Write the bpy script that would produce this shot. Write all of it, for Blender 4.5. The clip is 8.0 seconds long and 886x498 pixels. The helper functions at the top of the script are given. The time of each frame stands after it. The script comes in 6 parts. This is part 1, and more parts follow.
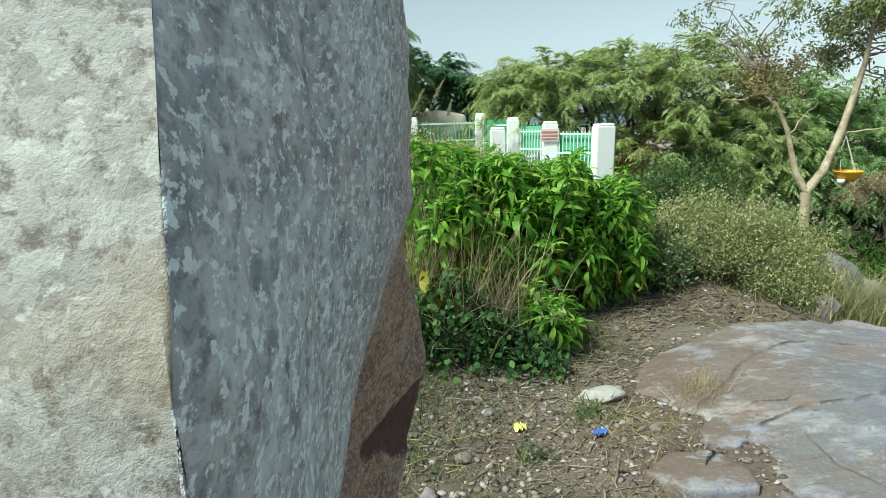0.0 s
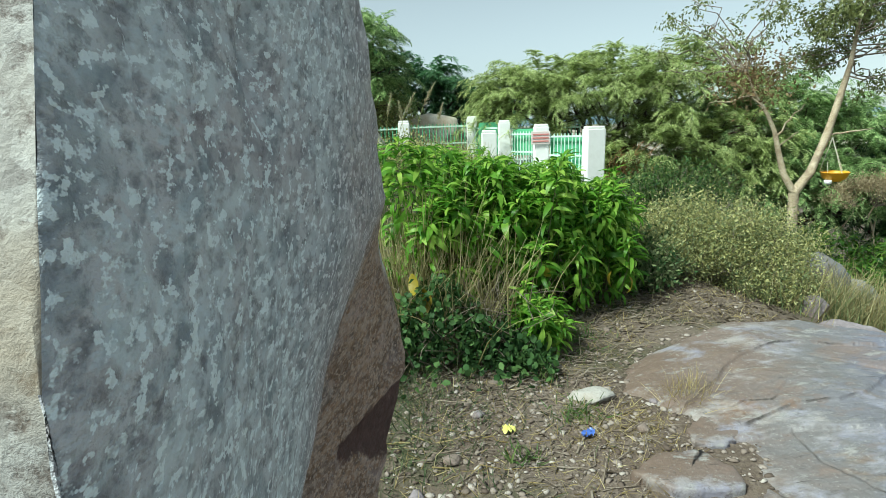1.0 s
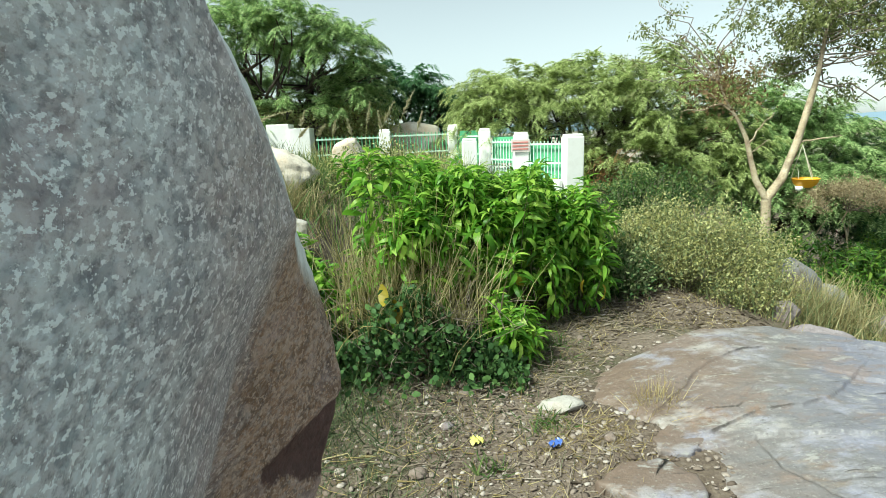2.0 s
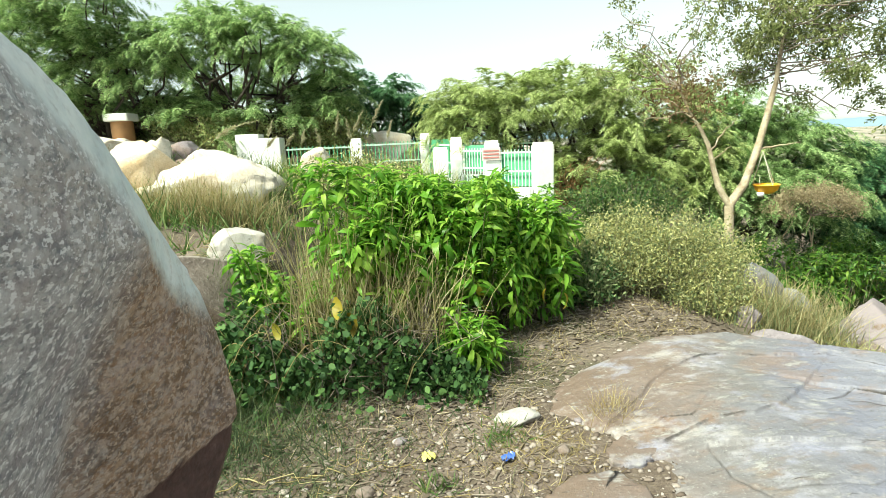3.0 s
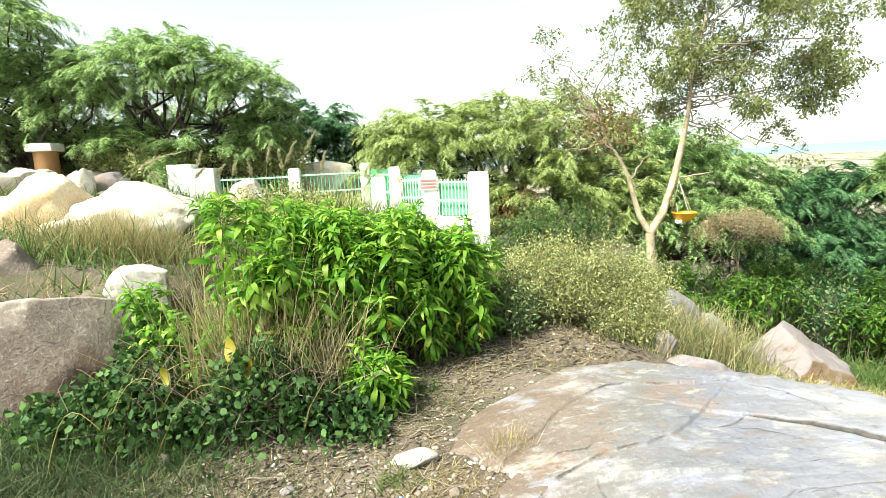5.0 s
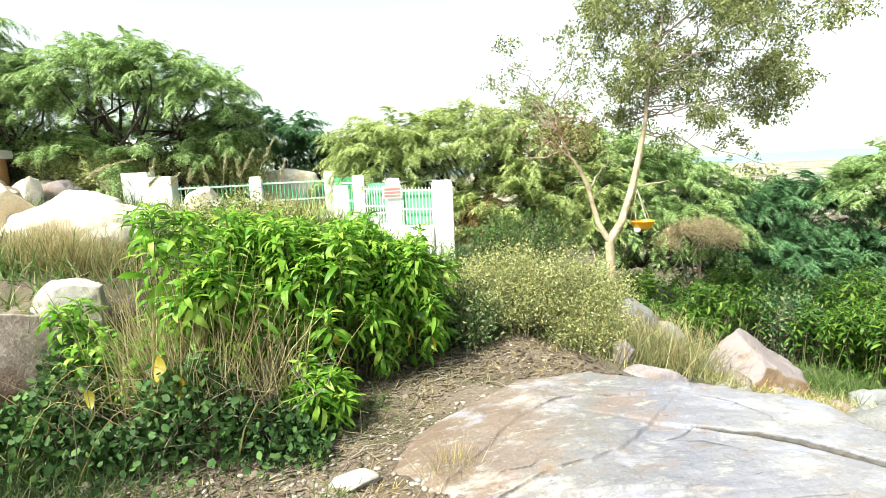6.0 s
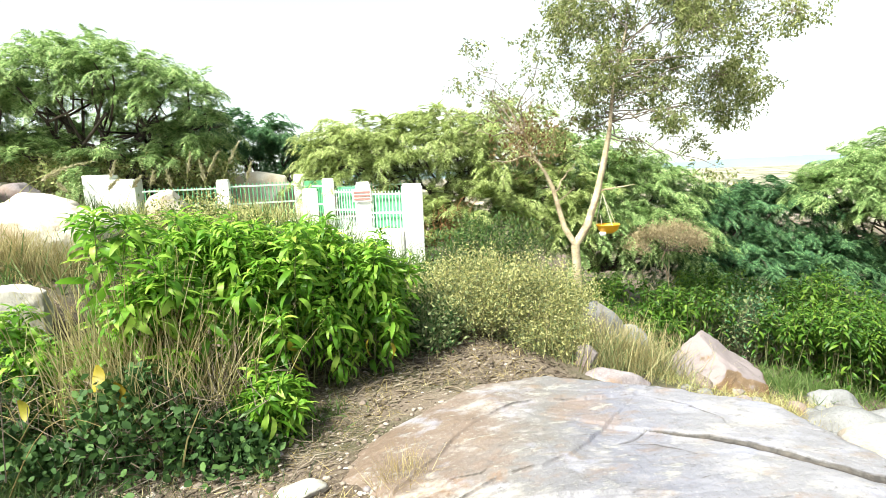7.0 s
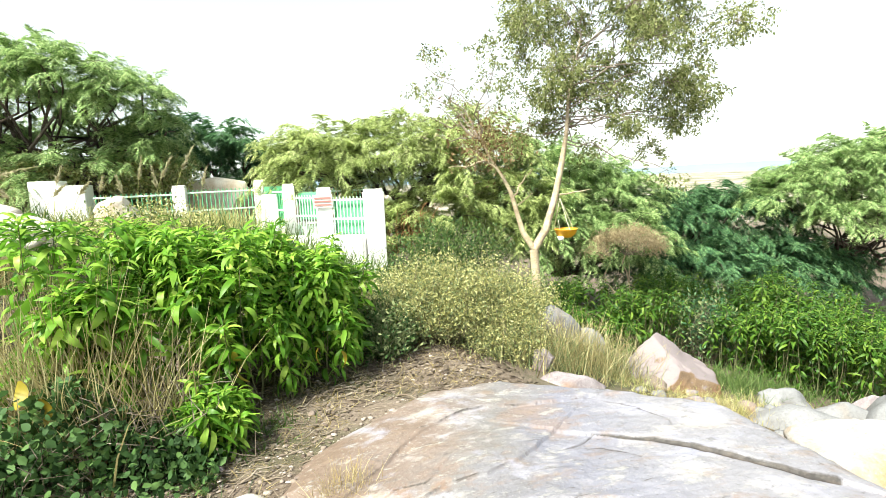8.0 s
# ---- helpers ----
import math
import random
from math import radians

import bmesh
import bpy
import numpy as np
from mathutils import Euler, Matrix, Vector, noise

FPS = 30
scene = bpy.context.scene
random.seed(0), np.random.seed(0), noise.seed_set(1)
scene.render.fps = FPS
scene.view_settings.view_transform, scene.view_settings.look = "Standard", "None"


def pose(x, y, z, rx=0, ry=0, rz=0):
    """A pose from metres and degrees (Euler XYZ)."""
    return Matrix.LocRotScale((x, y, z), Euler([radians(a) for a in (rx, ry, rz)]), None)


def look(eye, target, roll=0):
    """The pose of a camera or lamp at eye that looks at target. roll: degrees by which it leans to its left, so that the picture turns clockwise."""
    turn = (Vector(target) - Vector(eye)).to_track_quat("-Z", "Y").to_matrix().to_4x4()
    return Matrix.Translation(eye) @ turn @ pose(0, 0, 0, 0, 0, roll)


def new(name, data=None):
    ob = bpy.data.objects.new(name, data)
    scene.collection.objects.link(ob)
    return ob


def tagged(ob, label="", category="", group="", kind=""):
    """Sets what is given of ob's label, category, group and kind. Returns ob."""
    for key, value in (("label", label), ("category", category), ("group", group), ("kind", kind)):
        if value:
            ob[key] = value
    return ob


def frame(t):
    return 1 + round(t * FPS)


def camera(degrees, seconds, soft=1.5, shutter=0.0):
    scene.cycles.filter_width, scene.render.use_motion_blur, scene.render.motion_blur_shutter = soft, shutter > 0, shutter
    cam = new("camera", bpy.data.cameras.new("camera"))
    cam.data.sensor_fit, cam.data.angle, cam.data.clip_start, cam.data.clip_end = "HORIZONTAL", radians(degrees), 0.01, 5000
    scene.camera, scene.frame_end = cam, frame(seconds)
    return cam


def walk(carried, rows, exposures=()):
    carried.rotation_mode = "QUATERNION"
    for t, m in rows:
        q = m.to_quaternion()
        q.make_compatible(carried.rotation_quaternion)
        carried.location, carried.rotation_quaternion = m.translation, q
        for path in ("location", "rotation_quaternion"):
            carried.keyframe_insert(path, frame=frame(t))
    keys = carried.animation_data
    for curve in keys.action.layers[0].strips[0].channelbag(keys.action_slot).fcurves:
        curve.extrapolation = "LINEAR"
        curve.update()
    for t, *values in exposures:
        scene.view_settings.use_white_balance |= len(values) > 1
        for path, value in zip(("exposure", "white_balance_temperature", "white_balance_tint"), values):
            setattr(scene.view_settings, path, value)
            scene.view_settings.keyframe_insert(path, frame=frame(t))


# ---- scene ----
cam = camera(80.0, 8.0, soft=0.3)
PATH = [
    (0, (0.309, -0.573, 1.513), (0.285, 1.370, 1.040), -1.68),
    (0.5, (0.320, -0.576, 1.511), (0.312, 1.368, 1.042), -1.75),
    (1, (0.342, -0.577, 1.509), (0.340, 1.368, 1.047), -1.9),
    (2.5, (0.536, -0.552, 1.529), (0.611, 1.401, 1.105), -2.3),
    (3, (0.623, -0.528, 1.523), (0.733, 1.426, 1.112), -2.5),
    (3.5, (0.712, -0.506, 1.520), (0.866, 1.447, 1.118), -2.6),
    (4, (0.803, -0.494, 1.529), (0.972, 1.463, 1.152), -2.6),
    (4.5, (0.895, -0.518, 1.542), (1.103, 1.441, 1.197), -2.6),
    (6, (1.185, -0.445, 1.546), (1.538, 1.501, 1.251), -2.6),
    (6.5, (1.273, -0.422, 1.539), (1.654, 1.520, 1.245), -2.4),
    (7, (1.344, -0.435, 1.533), (1.771, 1.498, 1.249), -2.4),
    (7.5, (1.416, -0.431, 1.525), (1.897, 1.491, 1.252), -2.4),
    (8, (1.494, -0.432, 1.520), (2.025, 1.477, 1.253), -2.5),
]
EXPOSURES = [(0, 0.4, 5750, -9), (1, 0.42, 5750, -9), (2.5, 0.95, 6300, -8), (4, 1.3, 6550, -6), (8, 1.52, 6500, 2)]
walk(cam, [(t, look(eye, target, roll)) for t, eye, target, roll in PATH], EXPOSURES)

# ---- light: bright hazy sky, with a veiled sun on the left ----
SUN_EL, SUN_AZ = radians(54), radians(238)  # azimuth clockwise from +y
world = bpy.data.worlds.new("sky")
scene.world = world
world.use_nodes = True
wn, wl = world.node_tree.nodes, world.node_tree.links
sky = wn.new("ShaderNodeTexSky")
sky.sky_type = "NISHITA"
sky.sun_disc = False
sky.sun_elevation, sky.sun_rotation = SUN_EL, SUN_AZ
sky.air_density, sky.dust_density, sky.ozone_density = 1.0, 0.7, 1.0
pale = wn.new("ShaderNodeHueSaturation")  # thin white haze takes most of the blue
pale.inputs["Saturation"].default_value = 0.25
wl.new(sky.outputs["Color"], pale.inputs["Color"])
wl.new(pale.outputs["Color"], wn["Background"].inputs["Color"])
wn["Background"].inputs["Strength"].default_value = 0.098
sun = new("sun", bpy.data.lights.new("sun", "SUN"))
sun.data.energy, sun.data.angle, sun.data.color = 5.0, radians(12), (1.0, 0.95, 0.85)
sun_dir = Vector((math.sin(SUN_AZ) * math.cos(SUN_EL), math.cos(SUN_AZ) * math.cos(SUN_EL), math.sin(SUN_EL)))
sun.matrix_world = look(sun_dir * 50, (0, 0, 0))

rng = np.random.default_rng(7)


# ---- material helpers ----
class Mat:
    """A principled material with a few shorthand node makers."""

    def __init__(self, name, rough=0.8, spec=0.3, tone=0.8):
        self.tone = tone
        self.m = bpy.data.materials.new(name)
        self.m.use_nodes = True
        self.n, self.l = self.m.node_tree.nodes, self.m.node_tree.links
        self.b = self.n["Principled BSDF"]
        self.b.inputs["Roughness"].default_value = rough
        self.b.inputs["Specular IOR Level"].default_value = spec
        self.tc = self.n.new("ShaderNodeTexCoord")

    def coords(self, scale=(1, 1, 1), rot=(0, 0, 0)):
        mp = self.n.new("ShaderNodeMapping")
        mp.inputs["Scale"].default_value = scale
        mp.inputs["Rotation"].default_value = [radians(a) for a in rot]
        self.l.new(self.tc.outputs["Object"], mp.inputs["Vector"])
        return mp.outputs["Vector"]

    def noise(self, scale, detail=5, rough=0.6, vec=None, distort=0.0):
        nd = self.n.new("ShaderNodeTexNoise")
        nd.inputs["Scale"].default_value, nd.inputs["Detail"].default_value = scale, detail
        nd.inputs["Roughness"].default_value, nd.inputs["Distortion"].default_value = rough, distort
        self.l.new(vec if vec else self.tc.outputs["Object"], nd.inputs["Vector"])
        return nd.outputs["Fac"]

    def voronoi(self, scale, vec=None, feature="F1", out="Distance"):
        nd = self.n.new("ShaderNodeTexVoronoi")
        nd.feature = feature
        nd.inputs["Scale"].default_value = scale
        self.l.new(vec if vec else self.tc.outputs["Object"], nd.inputs["Vector"])
        return nd.outputs[out]

    def ramp(self, fac, stops, smooth=False):
        nd = self.n.new("ShaderNodeValToRGB")
        els = nd.color_ramp.elements
        while len(els) < len(stops):
            els.new(0.5)
        for e, (p, c) in zip(els, stops):
            e.position = p
            e.color = (c, c, c, 1) if isinstance(c, (int, float)) else (*c, 1)
        if smooth:
            nd.color_ramp.interpolation = "EASE"
        self.l.new(fac, nd.inputs["Fac"])
        return nd.outputs["Color"]

    def mix(self, fac, a, b, mode="MIX"):
        nd = self.n.new("ShaderNodeMix")
        nd.data_type, nd.blend_type = "RGBA", mode
        for sock, v in ((nd.inputs[0], fac), (nd.inputs[6], a), (nd.inputs[7], b)):
            if isinstance(v, (int, float)):
                sock.default_value = v if sock.type == "VALUE" else (v, v, v, 1)
            elif isinstance(v, tuple):
                sock.default_value = (*v, 1)
            else:
                self.l.new(v, sock)
        return nd.outputs[2]

    def math(self, op, a, b=0.0):
        nd = self.n.new("ShaderNodeMath")
        nd.operation = op
        for sock, v in ((nd.inputs[0], a), (nd.inputs[1], b)):
            if isinstance(v, (int, float)):
                sock.default_value = v
            else:
                self.l.new(v, sock)
        return nd.outputs[0]

    def axis(self, which):
        nd = self.n.new("ShaderNodeSeparateXYZ")
        self.l.new(self.tc.outputs["Object"], nd.inputs[0])
        return nd.outputs[which]

    def spot(self, which):
        """A coordinate of the place itself, in metres."""
        nd = self.n.new("ShaderNodeSeparateXYZ")
        self.l.new(self.n.new("ShaderNodeNewGeometry").outputs["Position"], nd.inputs[0])
        return nd.outputs[which]

    def island(self):
        return self.n.new("ShaderNodeNewGeometry").outputs["Random Per Island"]

    def each(self):
        return self.n.new("ShaderNodeObjectInfo").outputs["Random"]

    def bump(self, height, strength=0.5, dist=0.01):
        nd = self.n.new("ShaderNodeBump")
        nd.inputs["Strength"].default_value, nd.inputs["Distance"].default_value = strength, dist
        self.l.new(height, nd.inputs["Height"])
        self.l.new(nd.outputs["Normal"], self.b.inputs["Normal"])
        return self

    def color(self, c):
        """Base colour, brought to the albedo of the real surface by tone."""
        self.c = c if self.tone == 1 else self.mix(1.0, c, (self.tone,) * 3, "MULTIPLY")
        if isinstance(self.c, tuple):
            self.b.inputs["Base Color"].default_value = (*self.c, 1)
        else:
            self.l.new(self.c, self.b.inputs["Base Color"])
        return self

    def translucent(self, c, share=0.35):
        """Leaves let part of the light through."""
        t = self.n.new("ShaderNodeBsdfTranslucent")
        if isinstance(c, tuple):
            t.inputs["Color"].default_value = (*c, 1)
        else:
            self.l.new(c, t.inputs["Color"])
        mx = self.n.new("ShaderNodeMixShader")
        mx.inputs[0].default_value = share
        self.l.new(self.b.outputs[0], mx.inputs[1])
        self.l.new(t.outputs[0], mx.inputs[2])
        self.l.new(mx.outputs[0], self.n["Material Output"].inputs["Surface"])
        return self


def leaf_mat(name, dark, mid, light, per="island", rough=0.5, share=0.35, mottling=6.0, tone=0.66):
    m = Mat(name, rough, 0.35, tone)
    r = m.island() if per == "island" else m.each()
    c = m.ramp(r, [(0.0, dark), (0.55, mid), (1.0, light)])
    c = m.mix(m.ramp(m.noise(mottling, 3), [(0.35, 0.0), (0.7, 0.35)]), c, dark)
    m.color(c)
    return m.translucent(m.c, share).m


def stone_mat(name, cols, scale=4.0, grain=60.0, stain=(0.3, 0.22, 0.15), stain_amount=0.5, bump=0.4, rough=0.85, seams=0.55, tone=1):
    """Weathered stone: broad tone, stains, fine grain and a few hairline seams."""
    m = Mat(name, rough, 0.25, tone)
    big = m.noise(scale, 6, 0.65)
    c = m.ramp(big, [(0.3, cols[0]), (0.5, cols[1]), (0.68, cols[2])])
    st = m.ramp(m.noise(scale * 0.7, 4, 0.6, m.coords((1.3, 1, 0.8), (30, 10, 50))), [(0.52, 0.0), (0.66, stain_amount)])
    c = m.mix(st, c, stain)
    gr = m.noise(grain, 4, 0.7)
    c = m.mix(m.ramp(gr, [(0.3, 0.55), (0.5, 0.0)]), c, m.mix(0.55, c, (0.03, 0.03, 0.03)))
    c = m.mix(m.ramp(gr, [(0.58, 0.0), (0.75, 0.5)]), c, (0.75, 0.72, 0.68))
    warp = m.n.new("ShaderNodeMix")
    warp.data_type, warp.blend_type = "RGBA", "LINEAR_LIGHT"
    warp.inputs[0].default_value = 0.12
    m.l.new(m.tc.outputs["Object"], warp.inputs[6])
    nz = m.n.new("ShaderNodeTexNoise")
    nz.inputs["Scale"].default_value = scale * 2.5
    m.l.new(m.tc.outputs["Object"], nz.inputs["Vector"])
    m.l.new(nz.outputs["Color"], warp.inputs[7])
    seam = m.ramp(m.voronoi(scale * 0.9, warp.outputs[2], "DISTANCE_TO_EDGE"), [(0.0, seams), (0.012, 0.0)])
    seam = m.mix(1.0, seam, m.ramp(m.noise(scale * 1.4, 3), [(0.54, 0.0), (0.66, 1.0)]), "MULTIPLY")
    c = m.mix(seam, c, m.mix(0.75, c, (0.04, 0.032, 0.028)))
    m.color(c)
    h = m.math("ADD", m.math("MULTIPLY", gr, 0.35), m.noise(scale * 4, 6, 0.7))
    h = m.math("SUBTRACT", h, m.math("MULTIPLY", seam, 0.8))
    return m.bump(h, bump + 0.15, 0.022).m


def plain_mat(name, col, rough=0.6, dirt=0.15, dirt_col=(0.25, 0.22, 0.18), scale=8.0):
    m = Mat(name, rough, 0.4, 1)
    c = m.mix(m.ramp(m.noise(scale, 6, 0.7), [(0.45, 0.0), (0.75, dirt)]), col, dirt_col)
    return m.color(c).bump(m.noise(scale * 12, 4), 0.12, 0.01).m


# ---- mesh helpers ----
def mesh_np(name, V, F):
    """A mesh from arrays of places and of faces with one number of corners."""
    V, F = np.asarray(V, np.float32), np.asarray(F, np.int32)
    me = bpy.data.meshes.new(name)
    me.vertices.add(len(V))
    me.vertices.foreach_set("co", V.ravel())
    me.loops.add(F.size)
    me.loops.foreach_set("vertex_index", F.ravel())
    me.polygons.add(len(F))
    me.polygons.foreach_set("loop_start", np.arange(len(F), dtype=np.int32) * F.shape[1])
    me.update(calc_edges=True)
    me.validate()
    return me


def many(V, F, M):
    """Copies of one small shape (places V, faces F) at the poses M (n, 4, 4), joined."""
    V, F, M = np.asarray(V, float), np.asarray(F, int), np.asarray(M, float)
    out = np.einsum("nij,kj->nki", M[:, :3, :3], V) + M[:, None, :3, 3]
    faces = (F[None] + (np.arange(len(M)) * len(V))[:, None, None]).reshape(-1, F.shape[1])
    return out.reshape(-1, 3), faces


def merge(pieces):
    """Several (V, F) joined."""
    Vs, Fs, k = [], [], 0
    for V, F in pieces:
        Vs.append(V)
        Fs.append(np.asarray(F) + k)
        k += len(V)
    return np.concatenate(Vs), np.concatenate(Fs)


def frames_along(d, up=None, spin=None):
    """Rotations (n, 3, 3) whose y axis runs along d and whose z axis is as near up as it can be."""
    d = d / np.linalg.norm(d, axis=1, keepdims=True)
    u = np.tile([0.0, 0.0, 1.0], (len(d), 1)) if up is None else up
    x = np.cross(d, u)
    x /= np.linalg.norm(x, axis=1, keepdims=True) + 1e-9
    z = np.cross(x, d)
    if spin is not None:
        c, s = np.cos(spin)[:, None], np.sin(spin)[:, None]
        x, z = c * x + s * z, c * z - s * x
    return np.stack([x, d, z], axis=2)


def poses(P, R, S):
    M = np.zeros((len(P), 4, 4))
    M[:, :3, :3] = R * np.asarray(S, float).reshape(-1, 1, 1)
    M[:, :3, 3], M[:, 3, 3] = P, 1
    return M


def tube(points, radii, sides=6):
    """A tapered tube along points: (V, F) of quads."""
    P, n = np.asarray(points, float), len(points)
    d = np.gradient(P, axis=0)
    R = frames_along(d + 1e-6, np.tile([0.31, 0.17, 0.94], (n, 1)))
    a = np.arange(sides) * 2 * np.pi / sides
    ring = np.stack([np.cos(a), np.zeros(sides), np.sin(a)], 1)
    V = (np.einsum("nij,kj->nki", R, ring) * np.asarray(radii, float)[:, None, None] + P[:, None]).reshape(-1, 3)
    F = [(i * sides + j, i * sides + (j + 1) % sides, (i + 1) * sides + (j + 1) % sides, (i + 1) * sides + j)
         for i in range(n - 1) for j in range(sides)]
    return V, np.array(F)


def limb(a, b, r0, r1, bend=0.1, n=7, sides=6, seed=0):
    """A crooked limb from a to b."""
    g = np.random.default_rng(seed)
    a, b = np.array(a, float), np.array(b, float)
    k = np.linspace(0, 1, n)[:, None]
    L = np.linalg.norm(b - a)
    wob = g.normal(0, bend * L * 0.35, (n, 3)) * np.sin(k * np.pi)
    return tube(a + (b - a) * k + wob, r0 + (r1 - r0) * k[:, 0], sides)


def thing(name, place, label, category, group="", kind=""):
    e = new(name)
    e.location = place
    e.empty_display_size = 0.1
    return tagged(e, label, category, group, kind)


def root_place(ob):
    while ob.parent:
        ob = ob.parent
    return ob.location


def part(name, me, material, parent=None, label="", kind="", smooth=False):
    """Links a mesh given in world places (a mesh, a bmesh or (V, F)) as one object under parent."""
    if isinstance(me, tuple):
        me = mesh_np(name, *me)
    elif isinstance(me, bmesh.types.BMesh):
        bm, me = me, bpy.data.meshes.new(name)
        bm.to_mesh(me)
        bm.free()
    if material:
        for m in material if isinstance(material, (list, tuple)) else [material]:
            me.materials.append(m)
    if smooth:
        me.polygons.foreach_set("use_smooth", np.ones(len(me.polygons), bool))
    ob = new(name, me)
    if parent:
        me.transform(Matrix.Translation(-root_place(parent)))
        ob.parent = parent
    return tagged(ob, label, kind=kind)


def lone(name, me, material, label, category, group="", kind="", smooth=False):
    """A thing of one mesh, with its origin at its base."""
    ob = part(name, me, material, None, "", "", smooth)
    co = np.empty(len(ob.data.vertices) * 3, np.float32)
    ob.data.vertices.foreach_get("co", co)
    co = co.reshape(-1, 3)
    base = Vector(((co[:, 0].min() + co[:, 0].max()) / 2, (co[:, 1].min() + co[:, 1].max()) / 2, co[:, 2].min()))
    ob.data.transform(Matrix.Translation(-base))
    ob.location = base
    return tagged(ob, label, category, group, kind)


def box(x0, x1, y0, y1, z0, z1, bevel=0.01, yaw=0.0, pivot=None):
    """A bevelled box as a bmesh, turned by yaw degrees about its middle."""
    bm = bmesh.new()
    bmesh.ops.create_cube(bm, size=1)
    c = Vector(((x0 + x1) / 2, (y0 + y1) / 2, (z0 + z1) / 2))
    bmesh.ops.scale(bm, vec=(x1 - x0, y1 - y0, z1 - z0), verts=bm.verts)
    if bevel:
        bmesh.ops.bevel(bm, geom=bm.edges[:], offset=bevel, segments=2, affect="EDGES", profile=0.5)
    bmesh.ops.transform(bm, matrix=Matrix.Translation(c) @ Matrix.Rotation(radians(yaw), 4, "Z"), verts=bm.verts)
    return bm


def unit(v):
    return v / (np.linalg.norm(v, axis=-1, keepdims=True) + 1e-9)


def ease(v):
    v = np.clip(v, 0, 1)
    return v * v * (3 - 2 * v)


def fbm(x, y, seed=0.0, octaves=4):
    """Smooth noise of arrays, -1 to 1, from turned sine waves."""
    out, a, f = np.zeros_like(x, dtype=float), 1.0, 1.0
    for o in range(octaves):
        t = 1.1 * o + seed
        u, v = x * np.cos(t) - y * np.sin(t), x * np.sin(t) + y * np.cos(t)
        out += a * np.sin(u * f + 2.3 * np.sin(v * f * 0.7 + t) + seed) * np.cos(v * f * 1.13 + 1.7 * np.sin(u * f * 0.6) + 2 * t)
        a, f = a * 0.5, f * 2.07
    return out / 1.9


def ground_h(x, y):
    """The hillside: level by the camera, rising to the back and left, falling to the right, down to a far plain."""
    x, y = np.asarray(x, float), np.asarray(y, float)
    h = 0.85 * ease((y - 3.0) / 4.5) * ease((3.4 - x) / 3.0)
    h = h + 0.15 * np.clip(-x - 0.3, 0, 12) * ease((y + 1) / 4)
    h = h + 0.42 * ease((-0.3 - x) / 0.5) * ease((y - 2.7) / 0.6) * ease((6.5 - y) / 2.5)
    h = h + 0.3 * np.exp(-((x + 0.75) / 0.4) ** 2 - ((y - 3.6) / 0.4) ** 2)
    h = h - 0.26 * np.clip(x - 2.7, 0, 7.5) - 0.03 * np.clip(x - 10.2, 0, 40)
    h = h + 0.03 * fbm(x * 1.1, y * 1.1, 0.4) + 0.012 * fbm(x * 6, y * 6, 1.9)
    r = np.hypot(x - 1, y)
    h = h - 34 * ease((r - 22) / 330)
    return h


# ---- materials ----
m = Mat("hillside soil", 0.95, 0.15, 0.62)
near = m.noise(1.6, 6, 0.65)
soil = m.ramp(near, [(0.32, (0.13, 0.095, 0.075)), (0.5, (0.25, 0.19, 0.155)), (0.7, (0.37, 0.3, 0.255))])
grit = m.voronoi(70.0, out="Color")
soil = m.mix(0.35, soil, m.ramp(grit, [(0.1, (0.09, 0.07, 0.055)), (0.6, (0.22, 0.18, 0.14)), (0.95, (0.42, 0.37, 0.31))]))
litter = m.ramp(m.noise(38.0, 4, 0.7, m.coords((1, 5, 1), (0, 0, 35))), [(0.55, 0.0), (0.7, 0.7)])
soil = m.mix(litter, soil, (0.36, 0.29, 0.18))
green = m.ramp(m.noise(0.9, 5, 0.6), [(0.5, 0.0), (0.62, 0.6)])
soil = m.mix(green, soil, (0.07, 0.1, 0.035))
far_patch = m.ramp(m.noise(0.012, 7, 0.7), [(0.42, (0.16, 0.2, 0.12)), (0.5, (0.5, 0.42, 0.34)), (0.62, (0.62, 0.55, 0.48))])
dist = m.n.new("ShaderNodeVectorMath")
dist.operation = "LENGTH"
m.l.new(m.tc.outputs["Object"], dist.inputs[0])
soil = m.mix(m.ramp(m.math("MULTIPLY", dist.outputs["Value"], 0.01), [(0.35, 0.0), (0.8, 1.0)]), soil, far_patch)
m.color(soil)
M_GROUND = m.bump(m.math("ADD", m.math("MULTIPLY", grit, 0.4), m.noise(25.0, 6, 0.7)), 0.7, 0.03).m

m = Mat("grey schist", 0.62, 0.35, 0.95)
v1 = m.coords((1.0, 0.6, 0.8), (25, 0, 0))
flake = m.noise(150.0, 4, 0.7, v1)
yy, zz = m.math("SUBTRACT", m.spot(1), 0.024), m.math("ADD", m.spot(2), 0.035)
tone = m.noise(5.0, 5, 0.6)
c = m.ramp(tone, [(0.3, (0.44, 0.55, 0.6)), (0.48, (0.56, 0.6, 0.64)), (0.7, (0.57, 0.55, 0.57))])
mauve = m.ramp(m.math("ADD", yy, m.math("MULTIPLY", m.noise(4.0, 5, 0.65), 0.5)), [(0.0, 0.0), (0.22, 1.0)])
c = m.mix(mauve, c, m.ramp(tone, [(0.3, (0.29, 0.265, 0.285)), (0.5, (0.385, 0.35, 0.365)), (0.7, (0.44, 0.39, 0.375))]))
c = m.mix(m.ramp(m.noise(40.0, 3, 0.5, m.coords((1.0, 1.0, 0.7), (40, 20, 0))), [(0.36, 0.5), (0.5, 0.0)]), c, (0.17, 0.165, 0.185))
